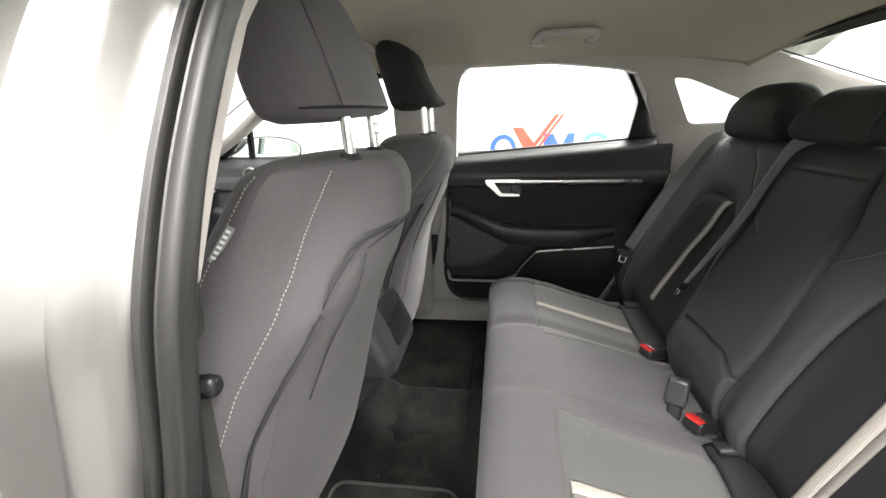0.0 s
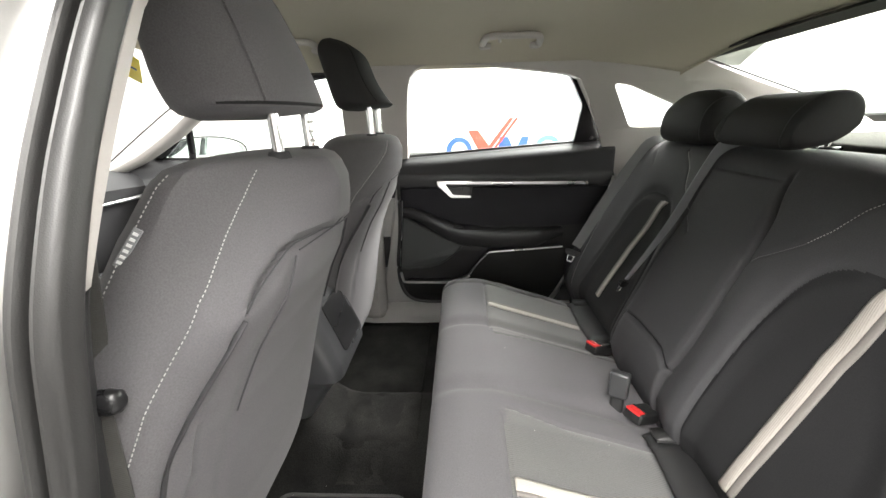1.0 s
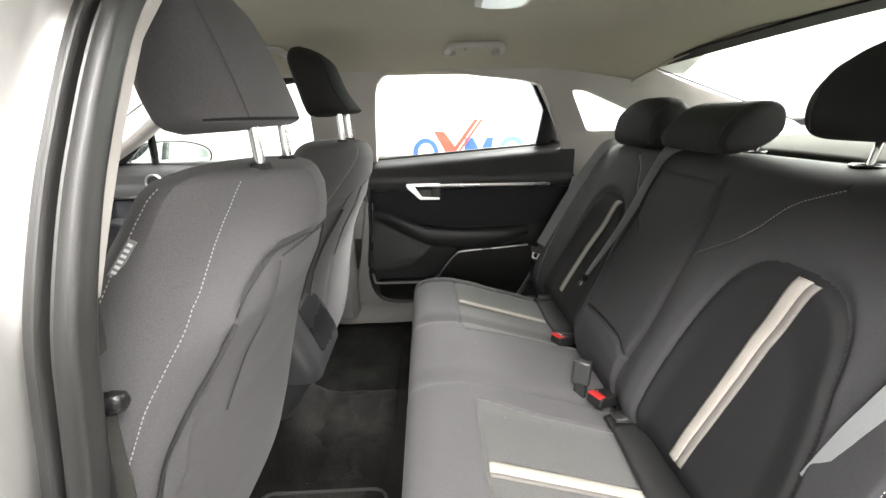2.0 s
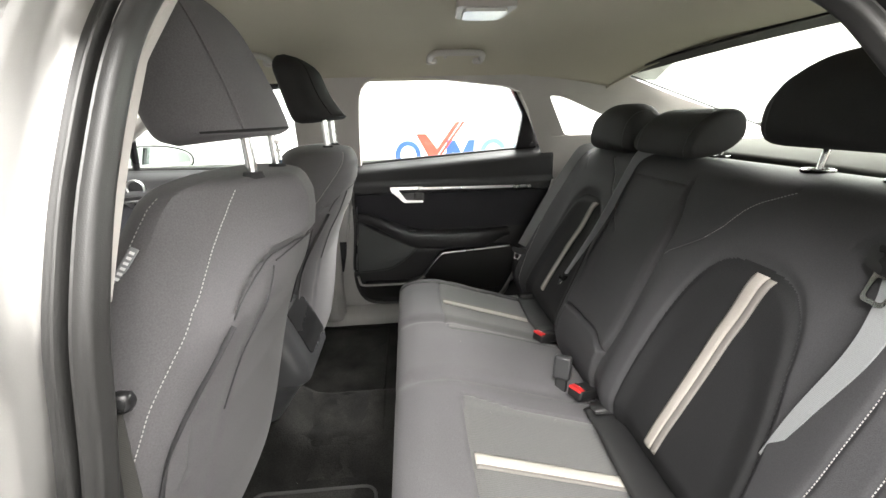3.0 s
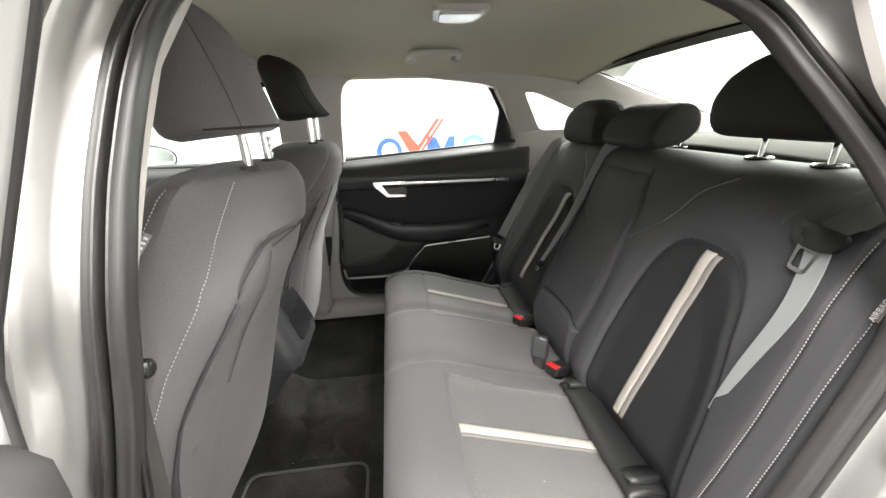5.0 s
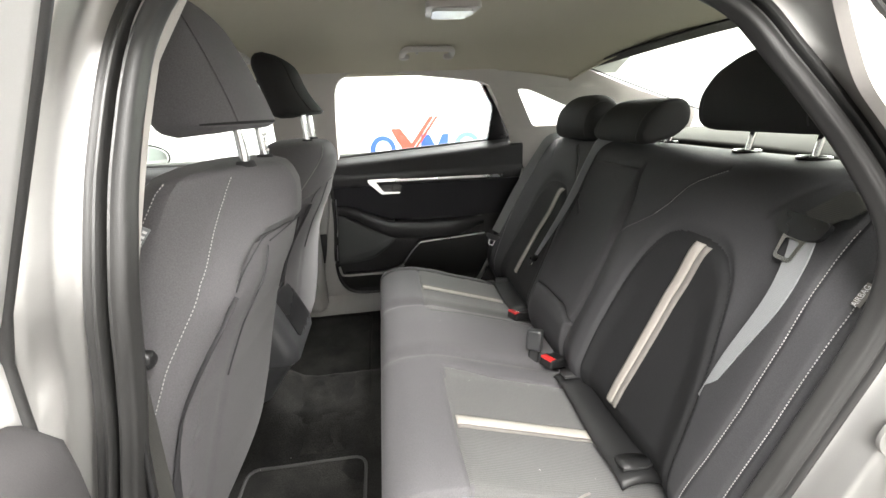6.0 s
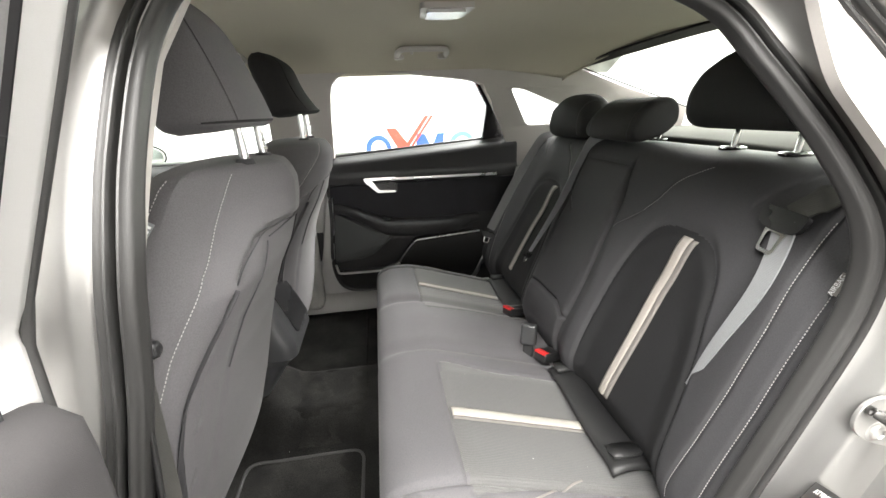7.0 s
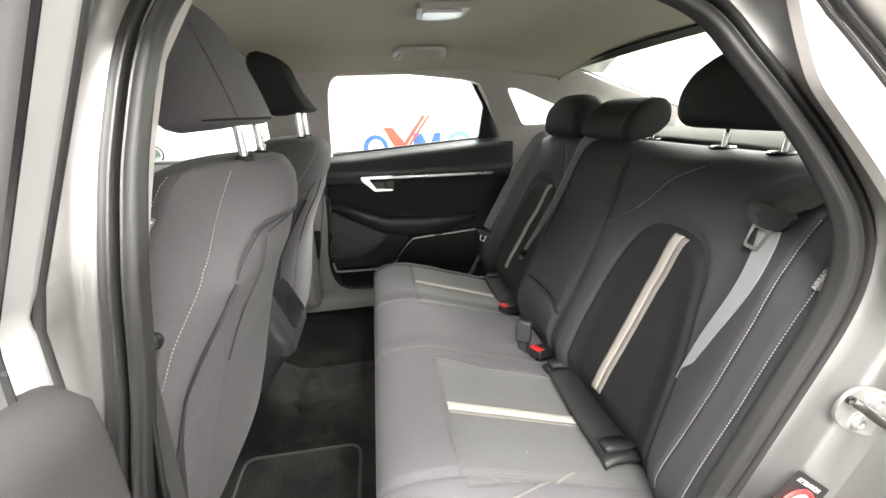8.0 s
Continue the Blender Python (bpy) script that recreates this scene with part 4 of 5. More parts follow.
def side_seam():
    """The foremost seam on a front seat's side: x, half width, z."""
    out = []
    for z in np.linspace(1.05, 0.90, 16):
        h, w, fo = (float(np.interp(z, SEAT_Z, q)) for q in (SEAT_HALF, SEAT_WIDE, SEAT_FORE))
        a = 0.16
        out.append((w + (fo - w) * math.sin(a) ** 0.8, half_at(z, True) * math.cos(a) + 0.0015, z))
    return out


driver_seat = front_seat(-1)
passenger_seat = front_seat(1)

# woven tag in the driver seat's side seam
q = side_seam()
i = 6
base = Matrix.Translation((q[i][0] + 0.006, -0.300 - q[i][1] - 0.0035, q[i][2])) @ Euler((0, radians(36), radians(20))).to_matrix().to_4x4()
tag = box((0, 0, 0), (0.0085, 0.002, 0.042))
bmesh.ops.transform(tag, matrix=base, verts=tag.verts)
tag = part("airbag_tag", tag, BELT, driver_seat, "small grey woven airbag tag", bevel=0.001)
for k in range(6):
    bars = box((0, -0.0013, -0.0155 + 0.0062 * k), (0.0046, 0.0006, 0.0030))
    bmesh.ops.transform(bars, matrix=base, verts=bars.verts)
    part("print_bar", bars, WHITE, tag, "white woven print")

# ---- the far doors ----
def belt_z(x):
    """Upper edge of the far doors' panels."""
    return 0.951 + 0.068 * (x + 0.136) if x > -0.24 else 0.944 - 0.020 * (x + 0.24)


def panel_y(x, z):
    """Face of a far door's panel: the belt rolls out, the cloth middle is set back, the foot bulges in."""
    top = belt_z(x)
    y = 0.700 + 0.046 * smooth(top - 0.035, top, z) ** 2
    y -= 0.018 * smooth(0.90, 0.876, z) - 0.024 * smooth(0.856, 0.848, z) * smooth(0.60, 0.70, z)
    y += 0.012 * smooth(0.62, 0.50, z)
    return y


def far_door(name, x0, x1, label):
    door = thing(name, ((x0 + x1) / 2, 0.72, 0.36), label, "car door", "structure")

    def skin(u, v):
        x = x0 + (x1 - x0) * u
        z = 0.355 + (belt_z(x) - 0.355) * v
        return (x, panel_y(x, z), z)

    def cloth(u, v):
        z = 0.355 + (belt_z(x0 + (x1 - x0) * u) - 0.355) * v
        return 1 if 0.70 < z < 0.852 else 0

    panel = part("door_panel", grid(skin, 80, 130, mats=cloth), [DOOR_SOFT, DOOR_CLOTH], door, "black door trim panel", solid=0.012)
    # belt strip against the glass, and the outer shell behind
    path = [(x, 0.757, belt_z(x) + 0.006) for x in np.linspace(x0, x1, 20)]
    part("belt_seal", tube(path, 0.007, 8), RUBBER, door, "grey rubber glass seal")

    def shell(u, v):
        x, z = x0 + (x1 - x0) * u, 0.25 + 0.72 * v
        return (x, 0.80 + 0.07 * math.sin(math.pi * min(max(v, 0), 1)) ** 0.5, z)

    part("outer_panel", grid(shell, 10, 14), PAINT, door, "silver painted outer panel", solid=0.003)
    return door, panel


door_1, panel_1 = far_door("door_1", -0.235, 0.628, "closed rear door with black trim panel and chrome handle")
door_2, panel_2 = far_door("door_2", -1.20, -0.245, "closed front door with black trim panel and chrome strip")


def glazed(x, z):
    return Vector((x, y_glass(z), z))


# glass and its frames
GLASS_1 = rounded([(-0.128, 0.950), (-0.108, 1.280), (0.19, 1.276), (0.435, 1.240), (0.503, 1.129), (0.492, 0.960)], 0.012)
part("window_glass", plate(GLASS_1, [], lambda a, b, d: (a, y_glass(b) + d, b), 0.004), GLASS, door_1, "clear side glass", smooth=False).visible_shadow = False
FRAME_OUT = rounded([(-0.15, 0.93), (-0.125, 1.285), (0.20, 1.280), (0.455, 1.24), (0.535, 1.12), (0.582, 1.04), (0.604, 0.985), (0.612, 0.93)], 0.02)
FRAME_IN = rounded([(-0.125, 0.94), (-0.104, 1.276), (0.19, 1.272), (0.43, 1.236), (0.497, 1.129), (0.488, 0.97), (0.30, 0.955)], 0.012)
part("window_frame", plate(densify(FRAME_OUT), [densify(FRAME_IN)], lambda a, b, d: (a, y_glass(b) - 0.012 + d, b), 0.03), GLOSSY, door_1, "black window frame with a fixed rear corner", sharp=30)
GLASS_2 = [(-0.27, 0.945), (-0.24, 1.25), (-0.42, 1.235), (-0.60, 1.20), (-0.794, 1.142), (-0.926, 1.086), (-1.05, 0.997), (-1.18, 0.935)]
part("window_glass", plate(GLASS_2, [], lambda a, b, d: (a, y_glass(b) + d, b), 0.004), GLASS, door_2, "clear side glass", smooth=False).visible_shadow = False
for path, r in (([(-0.975, 0.930), (-0.950, 1.00), (-0.922, 1.085)], 0.013), ([(-1.20, 0.935), (-1.15, 0.943), (-1.05, 1.000), (-0.926, 1.090), (-0.794, 1.147), (-0.60, 1.205), (-0.42, 1.24), (-0.25, 1.258)], 0.016)):
    part("window_frame", tube(spline([glazed(a, b) + Vector((0, -0.012, 0)) for a, b in path], 30), r, 8), GLOSSY, door_2, "black window frame")

# chrome strip and pull handle
def door_strip(door, x0, x1, z0, z1):
    path = [(x0 + (x1 - x0) * t, panel_y(x0 + (x1 - x0) * t, z0 + (z1 - z0) * t) - 0.004, z0 + (z1 - z0) * t) for t in np.linspace(0, 1, 24)]
    sec = [(-0.004, -0.0055), (0.004, -0.0055), (0.006, 0), (0.004, 0.0055), (-0.004, 0.0055)]
    return part("chrome_strip", tube(path, 0, section=sec), SATIN, door, "satin chrome strip")


door_strip(door_1, 0.095, 0.535, 0.866, 0.861)
door_strip(door_2, -1.19, -0.30, 0.850, 0.872)


def pull_handle(x, door):
    """Chrome handle: a hooked bezel round a dark recess, with its lever."""
    y = 0.674
    outer = rounded([(x - 0.014, 0.875), (x + 0.115, 0.874), (x + 0.115, 0.862), (x + 0.018, 0.864), (x + 0.046, 0.824), (x + 0.112, 0.820), (x + 0.112, 0.812), (x + 0.038, 0.813), (x - 0.012, 0.860)], 0.006)
    bezel = part("door_handle", plate(outer, [], lambda a, b, d: (a, y + d, b), 0.016), CHROME, door, "chrome pull handle with a dark recess", sharp=30, bevel=0.0015)
    cup = rounded([(x + 0.02, 0.866), (x + 0.118, 0.866), (x + 0.118, 0.818), (x + 0.046, 0.818)], 0.006)
    part("recess", plate(cup, [], lambda a, b, d: (a, y + 0.011 + d, b), 0.006), GLOSSY, bezel, "dark recess")
    part("lever", box((x + 0.095, y + 0.009, 0.842), (0.030, 0.006, 0.030)), GLOSSY, bezel, "black lever", bevel=0.003)


pull_handle(0.0, door_1)
pull_handle(-0.98, door_2)


# armrest: a swept shelf, high at its front end
def armrest(door, dx):
    loops = []
    for t in np.linspace(0, 1, 50):
        x = -0.145 + 0.60 * t
        top = 0.775 - 0.075 * smooth(0.0, 0.42, t) - 0.008 * smooth(0.4, 0.6, t) + 0.004 * smooth(0.8, 1, t)
        thick = 0.036 + 0.028 * smooth(0.02, 0.4, t) - 0.030 * smooth(0.80, 1.0, t)
        out = 0.030 + 0.055 * smooth(0.0, 0.30, t) - 0.050 * smooth(0.75, 1.0, t)
        y = 0.705
        loops.append([Vector((x + dx, p.x, p.y)) for p in spline([(y, top - 0.004, 0), (y - out * 0.6, top, 0), (y - out, top - 0.010, 0), (y - out - 0.002, top - thick * 0.55, 0), (y - out * 0.75, top - thick, 0), (y, top - thick * 1.05, 0)], 28, closed=True)])
    arm = part("armrest", loft(loops), DOOR_SOFT, door, "black padded armrest")
    part("window_switch", box((dx + 0.065, 0.650, 0.709), (0.035, 0.014, 0.008), (0, 6, 0)), GLOSSY, arm, "small black window switch", bevel=0.002)
    return arm


armrest(door_1, 0.0)
armrest(door_2, -0.98)

# speaker cover under the armrest, door pocket and bottle holder
SPEAKER = [(-0.148, 0.738), (-0.06, 0.686), (0.02, 0.648), (0.075, 0.634), (0.035, 0.592), (-0.02, 0.556), (-0.08, 0.545), (-0.160, 0.540)]
part("speaker_cover", plate(rounded(SPEAKER, 0.01), [], lambda a, b, d: (a, panel_y(a, b) - 0.020 + d, b), 0.03), GRILLE, door_1, "dark woven speaker cover", sharp=30, bevel=0.004)
rim = [Vector((p.x, panel_y(p.x, p.y) - 0.018, p.y)) for p in spline([(-0.148, 0.742, 0), (-0.06, 0.690, 0), (0.02, 0.652, 0), (0.08, 0.637, 0), (0.035, 0.590, 0), (-0.02, 0.553, 0), (-0.08, 0.541, 0), (-0.16, 0.536, 0)], 60)]
part("speaker_rim", tube(rim, 0.0035, 8), GREY_PLASTIC, door_1, "grey rim of the speaker cover")
edge_line = [Vector((x, panel_y(x, z) - 0.006, z)) for x, z in ((-0.1475, 0.80), (-0.150, 0.74), (-0.156, 0.66), (-0.162, 0.60), (-0.167, 0.545))]
part("panel_edge", tube(spline(edge_line, 20), 0.0022, 8), SATIN, door_1, "thin bright edge of the door panel")
# pale pillar foot that curves into the sill, with the rubber seal along it
FOOT_EDGE = [Vector(p) for p in spline([(-0.158, 0.92, 0), (-0.158, 0.74, 0), (-0.166, 0.64, 0), (-0.174, 0.56, 0), (-0.170, 0.485, 0), (-0.152, 0.435, 0), (-0.119, 0.407, 0), (-0.06, 0.396, 0), (0.02, 0.392, 0)], 50)]
foot = [(p.x, p.y) for p in FOOT_EDGE] + [(0.02, 0.375), (-0.245, 0.375), (-0.235, 0.92)]
part("pillar_foot", plate(foot, [], lambda a, b, d: (a, 0.676 + 0.030 * smooth(0.84, 0.92, b) + d, b), 0.02), SILL, car, "pale grey pillar foot curving into the sill", sharp=30)
part("door_seal", tube([Vector((p.x + 0.002, 0.674 + 0.030 * smooth(0.84, 0.92, p.y), p.y)) for p in FOOT_EDGE], 0.0065, 8), RUBBER, car, "grey rubber door seal")
POCKET = [(0.175, 0.612), (0.45, 0.630), (0.47, 0.44), (-0.13, 0.40), (-0.14, 0.492), (0.04, 0.490), (0.10, 0.508)]
part("door_pocket", plate(rounded(POCKET, 0.012), [], lambda a, b, d: (a, panel_y(a, b) - 0.045 * smooth(0.39, 0.50, b) + d, b), 0.05), BLACK, door_1, "black moulded door pocket", sharp=30, bevel=0.004)
lip = [Vector((p.x, panel_y(p.x, p.y) - 0.046, p.y)) for p in spline([(0.105, 0.520, 0), (0.14, 0.570, 0), (0.175, 0.608, 0), (0.20, 0.614, 0), (0.32, 0.622, 0), (0.45, 0.631, 0)], 40)]
part("pocket_trim", tube(lip, 0.0035, 8), SATIN, door_1, "satin edge of the door pocket")
lip = [Vector((p.x, panel_y(p.x, p.y) - 0.046, p.y)) for p in spline([(-0.158, 0.530, 0), (-0.152, 0.500, 0), (-0.14, 0.490, 0), (-0.06, 0.488, 0), (0.03, 0.488, 0), (0.075, 0.498, 0), (0.105, 0.515, 0)], 40)]
part("pocket_trim", tube(lip, 0.005, 8), SILL, door_1, "grey edge of the bottle holder")
part("bottle_holder", plate(rounded([(-0.145, 0.532), (0.02, 0.545), (0.09, 0.605), (0.165, 0.600), (0.10, 0.512), (0.03, 0.494), (-0.14, 0.496)], 0.01), [], lambda a, b, d: (a, panel_y(a, b) - 0.004 + d, b), 0.006), GREY_PLASTIC, door_1, "dark bottle holder recess", sharp=30)

# ---- the open door on the near side: it stands at right angles to the body, its lining towards the seat ----
door_3 = thing("door_3", (-0.20, -1.2, 0.36), "open rear door, silver frame with grey lining", "car door", "structure")


loops = []
for y in [-0.776, -0.779, -0.785, -0.795, -0.81, -0.83, *np.linspace(-0.86, -1.70, 20)]:
    k = 0.008 * (1 - math.sqrt(max(0, 1 - (max(0, y + 0.81) / 0.034) ** 2)))
    bulge = 0.012 * smooth(-0.80, -1.0, y)
    loops.append([Vector((p.x, y, p.y)) for p in spline([(-0.225, 0.37, 0), (-0.225, 0.70, 0), (-0.222, 0.950 - k, 0), (-0.205, 0.966 - k, 0), (-0.165, 0.967 - k, 0), (-0.143 - k, 0.956 - k, 0), (-0.137 - k, 0.935 - k, 0),
                                                         (-0.137 - k + bulge, 0.80, 0), (-0.14 - k + bulge, 0.55, 0), (-0.15 - k, 0.37, 0)], 60, closed=True)])
part("door_panel", loft(loops), LINING, door_3, "dark grey door lining", sharp=60)


def frame_line(dy, dx=0.0, z0=0.955, z1=1.30, n=30):
    """Upright front edge of the open door's window frame, leaning with the glass."""
    out = []
    for z in np.linspace(z0, z1, n):
        k, low = max(z - 1.0, 0), max(1.0 - z, 0)
        out.append(Vector((-0.181 + 0.49 * k + 0.20 * min(low, 0.06) + dx, -0.752 - 0.08 * k - 0.30 * min(low, 0.06) - dy, z)))
    return out


def band(name, d0, d1, x0, x1, material, label):
    a, b = frame_line(d0, x0), frame_line(d1, x1)
    return part(name, grid(lambda u, v: a[round(u * 29)].lerp(b[round(u * 29)], v), 29, 6), material, door_3, label, solid=0.004)


part("door_edge_seal", tube(frame_line(0.004, 0.004, 0.40), 0.0045, 10, 0.8, up=(1, 0, 0)), RUBBER, door_3, "grey rubber strip on the door's edge")
band("window_frame", 0.008, 0.036, 0.004, 0.0, PRIMER, "silver painted window frame")
band("window_frame", -0.004, 0.008, -0.04, 0.002, PRIMER, "silver painted window frame")
band("glass_channel", 0.036, 0.041, 0.006, 0.003, GLOSSY, "black glass channel")
band("frame_trim", 0.041, 0.090, 0.004, -0.002, FRAME_TRIM, "grey plastic trim of the window frame")
band("window_glass", 0.090, 0.75, -0.02, -0.02, GLASS, "clear side glass").visible_shadow = False


def outer(u, v):
    y, z = -0.745 - 0.95 * u, 0.28 + 0.69 * v
    return (-0.285 - 0.03 * math.sin(math.pi * v) ** 0.7, y, z)


part("outer_panel", grid(outer, 12, 16), PAINT, door_3, "silver painted outer panel", solid=0.003)
part("door_end", box((-0.245, -0.752, 0.63), (0.075, 0.006, 0.66)), PRIMER, door_3, "silver painted hinge end", bevel=0.002)
for z in (0.52, 0.82):
    hinge = part("hinge", box((-0.27, -0.735, z), (0.05, 0.05, 0.05)), PRIMER, door_3, "silver painted hinge", bevel=0.006)

# ---- door striker and sticker on the near door frame ----
striker = thing("door_striker", (0.612, -0.705, 0.745), "zinc-plated door striker bolted to the silver frame", "striker")
outline = []
for a in np.linspace(0, 2 * math.pi, 33)[:-1]:
    p, q = 0.056 * math.copysign(abs(math.cos(a)) ** 0.8, math.cos(a)), 0.031 * math.copysign(abs(math.sin(a)) ** 0.8, math.sin(a))
    outline.append((0.626 + p * math.cos(-0.42) - q * math.sin(-0.42), 0.746 + p * math.sin(-0.42) + q * math.cos(-0.42)))
part("base_plate", plate(outline, [], lambda a, b, d: (a, -0.701 - d, b), 0.005), STEEL, striker, bevel=0.0012)
bar = spline([(0.590, -0.702, 0.770), (0.578, -0.716, 0.778), (0.586, -0.724, 0.772), (0.612, -0.725, 0.752), (0.636, -0.724, 0.738), (0.646, -0.716, 0.732), (0.640, -0.702, 0.736)], 40)
part("loop", tube(bar, 0, section=[(0.0055 * math.cos(t), 0.0035 * math.sin(t)) for t in np.linspace(0, 2 * math.pi, 13)[:-1]], up=(0, -1, 0)), DARK_STEEL, striker, "dark steel loop")
for a, b in ((0.606, 0.738), (0.624, 0.764)):
    rings = [[Vector((a + r * math.cos(t), -0.705 - h, b + r * math.sin(t))) for t in np.linspace(0, 2 * math.pi, 25)[:-1]] for r, h in ((0.013, 0), (0.013, 0.002), (0.0105, 0.003), (0.0095, 0.006), (0.006, 0.008), (0.005, 0.006), (0.001, 0.006))]
    part("bolt", loft(rings), STEEL, striker, "domed bolt head")


# ---- belts and buckles ----
def ribbon(path, width, across, thick=0.0014, end=None):
    """A webbing band along a path; across: its width's way at each end."""
    path = [Vector(p) for p in path]
    n = len(path)
    a, b = Vector(across[0]).normalized(), Vector(across[1]).normalized()
    loops = []
    first = width
    for i, p in enumerate(path):
        width = first if end is None else first + (end - first) * i / (n - 1)
        w = a.lerp(b, i / (n - 1)).normalized()
        d = (path[min(i + 1, n - 1)] - path[max(i - 1, 0)]).normalized()
        w = (w - d * w.dot(d)).normalized()
        t = w.cross(d)
        loops.append([p + w * width / 2 + t * thick, p - w * width / 2 + t * thick, p - w * width / 2 - t * thick, p + w * width / 2 - t * thick])
    return loft(loops)


def tongue(belt, at, across, along, scale=1.0):
    """The latch of a belt: a black grip with a bright steel loop."""
    at, w, d = Vector(at), Vector(across).normalized(), Vector(along).normalized()
    w = (w - d * w.dot(d)).normalized()
    n = w.cross(d)
    m = Matrix((w, d, n)).transposed().to_4x4()
    m.translation = at
    grip = bmesh.new()
    pts = rounded([(-0.034, -0.012), (0.034, -0.012), (0.030, 0.010), (0.012, 0.016), (-0.012, 0.016), (-0.030, 0.010)], 0.008)
    bm = plate([(a * scale, b * scale) for a, b in pts], [], lambda a, b, e: m @ Vector((a, b, e - 0.004)), 0.008)
    g = part("grip", bm, GLOSSY, belt, "black plastic grip", bevel=0.002)
    hole = rounded([(-0.0105, 0.018), (0.0105, 0.018), (0.0090, 0.040), (-0.0090, 0.040)], 0.004)
    out = rounded([(-0.0165, 0.010), (0.0165, 0.010), (0.0125, 0.045), (-0.0125, 0.045)], 0.006)
    bm = plate([(a * scale, b * scale) for a, b in out], [[(a * scale, b * scale) for a, b in hole]], lambda a, b, e: m @ Vector((a, b, e - 0.001)), 0.0025)
    part("latch", bm, CHROME, g, "bright steel latch plate")


# near outer place
belt = thing("seat_belt", (0.66, -0.53, 0.95), "grey webbing seat belt resting on the rear backrest", "seat belt", group="rear belts")
# Same webbing as below; the upper run's shade is put into its colour.
part("webbing", ribbon(spline([(0.76, -0.575, 1.028), back_point(-0.556, 0.998, 0.012), back_point(-0.537, 0.980, 0.010), back_point(-0.516, 0.952, 0.012)], 20), 0.047, ((0.2, -1, 0), (0, -1, 0.25))), BELT_DIMMED, belt, "grey webbing")
part("webbing", ribbon(spline([back_point(-0.514, 0.945, 0.010), back_point(-0.526, 0.90, 0.006), back_point(-0.530, 0.835, 0.005), back_point(-0.511, 0.738, 0.004), back_point(-0.494, 0.66, -0.003)], 40), 0.038, ((0, -1, 0.2), (0, -1, 0.1)), end=0.012), BELT, belt, "grey webbing running down behind the side bolster")
tongue(belt, back_point(-0.512, 0.943, 0.014), (0, -1, 0.25), (-0.36, 0.10, -1), 1.22)
# far outer place
belt = thing("seat_belt", (0.56, 0.57, 0.8), "grey webbing seat belt resting on the rear backrest", "seat belt", group="rear belts")
part("webbing", ribbon(spline([(0.74, 0.535, 1.022), (0.685, 0.542, 1.008), (0.650, 0.545, 0.965), (0.574, 0.545, 0.845), (0.473, 0.545, 0.660)], 30), 0.032, ((0.9, -0.4, 0), (1, -0.3, 0))), BELT, belt, "grey webbing")
tongue(belt, (0.462, 0.545, 0.640), (1, -0.3, 0), (-0.3, 0.0, -1), 0.8)
# middle place: from the shelf beside the armrest
belt = thing("seat_belt", (0.62, 0.18, 0.9), "narrow edge-on webbing belt beside the folded armrest", "seat belt", group="rear belts")
part("webbing", ribbon(spline([(0.74, 0.170, 1.030), (0.690, 0.168, 1.020), (0.662, 0.165, 0.981), (0.589, 0.165, 0.835), (0.499, 0.165, 0.688)], 30), 0.028, ((1, -0.1, 0), (1, 0.9, 0))), BELT, belt, "grey webbing")
tongue(belt, (0.492, 0.167, 0.676), (1, 0.6, 0.2), (-0.5, 0.0, -1), 0.55)


def buckle(y, x, z, turn, lean, label, red=True, size=(0.066, 0.042, 0.026), group="buckles"):
    """A belt buckle: black body with a red button let into its end."""
    b = thing("belt_buckle", (x, y, z), label, "belt buckle", group=group)
    m = Matrix.Translation((x, y, z)) @ Euler((radians(lean[0]), radians(lean[1]), radians(turn))).to_matrix().to_4x4()

    def put(bm):
        bmesh.ops.transform(bm, matrix=m, verts=bm.verts)
        return bm

    body = part("body", put(box((0, 0, 0), size)), BLACK, b, bevel=0.005)
    part("stalk", put(box((0.045, 0, -0.004), (0.05, size[1] * 0.7, size[2] * 0.6))), BLACK, b, "black stalk", bevel=0.004)
    if red:
        part("button", put(box((-size[0] / 2 + 0.006, 0, size[2] / 2 - 0.001), (0.020, size[1] * 0.8, 0.007))), RED, b, "red release button", bevel=0.002)
        part("slot", put(box((-size[0] / 2 + 0.019, 0, size[2] / 2 + 0.0005), (0.003, size[1] * 0.86, 0.004))), CHROME, b, "bright slot edge", bevel=0.0008)
    return b


buckle(-0.085, 0.462, 0.474, 28, (0, 14, 0), "black belt buckle with a red button lying at the seat's crease")
buckle(0.196, 0.458, 0.470, 25, (0, 14, 0), "black belt buckle with a red button lying at the seat's crease")


def standing_buckle(x, y, z):
    """The middle place's buckle, standing up with its back to the front."""
    b = thing("belt_buckle", (x, y, z - 0.035), "dark grey buckle standing up between the seat's halves", "belt buckle", group="buckles")
    m = Matrix.Translation((x, y, z)) @ Euler((0, radians(14), radians(60))).to_matrix().to_4x4()
    for name, c, size, material in (("body", (0, 0, 0), (0.030, 0.042, 0.058), BUCKLE_GREY), ("foot", (0.004, 0, -0.045), (0.014, 0.030, 0.04), BLACK)):
        bm = box(c, size)
        bmesh.ops.transform(bm, matrix=m, verts=bm.verts)
        part(name, bm, material, b, bevel=0.006)
    return b


standing_buckle(0.425, -0.040, 0.517)


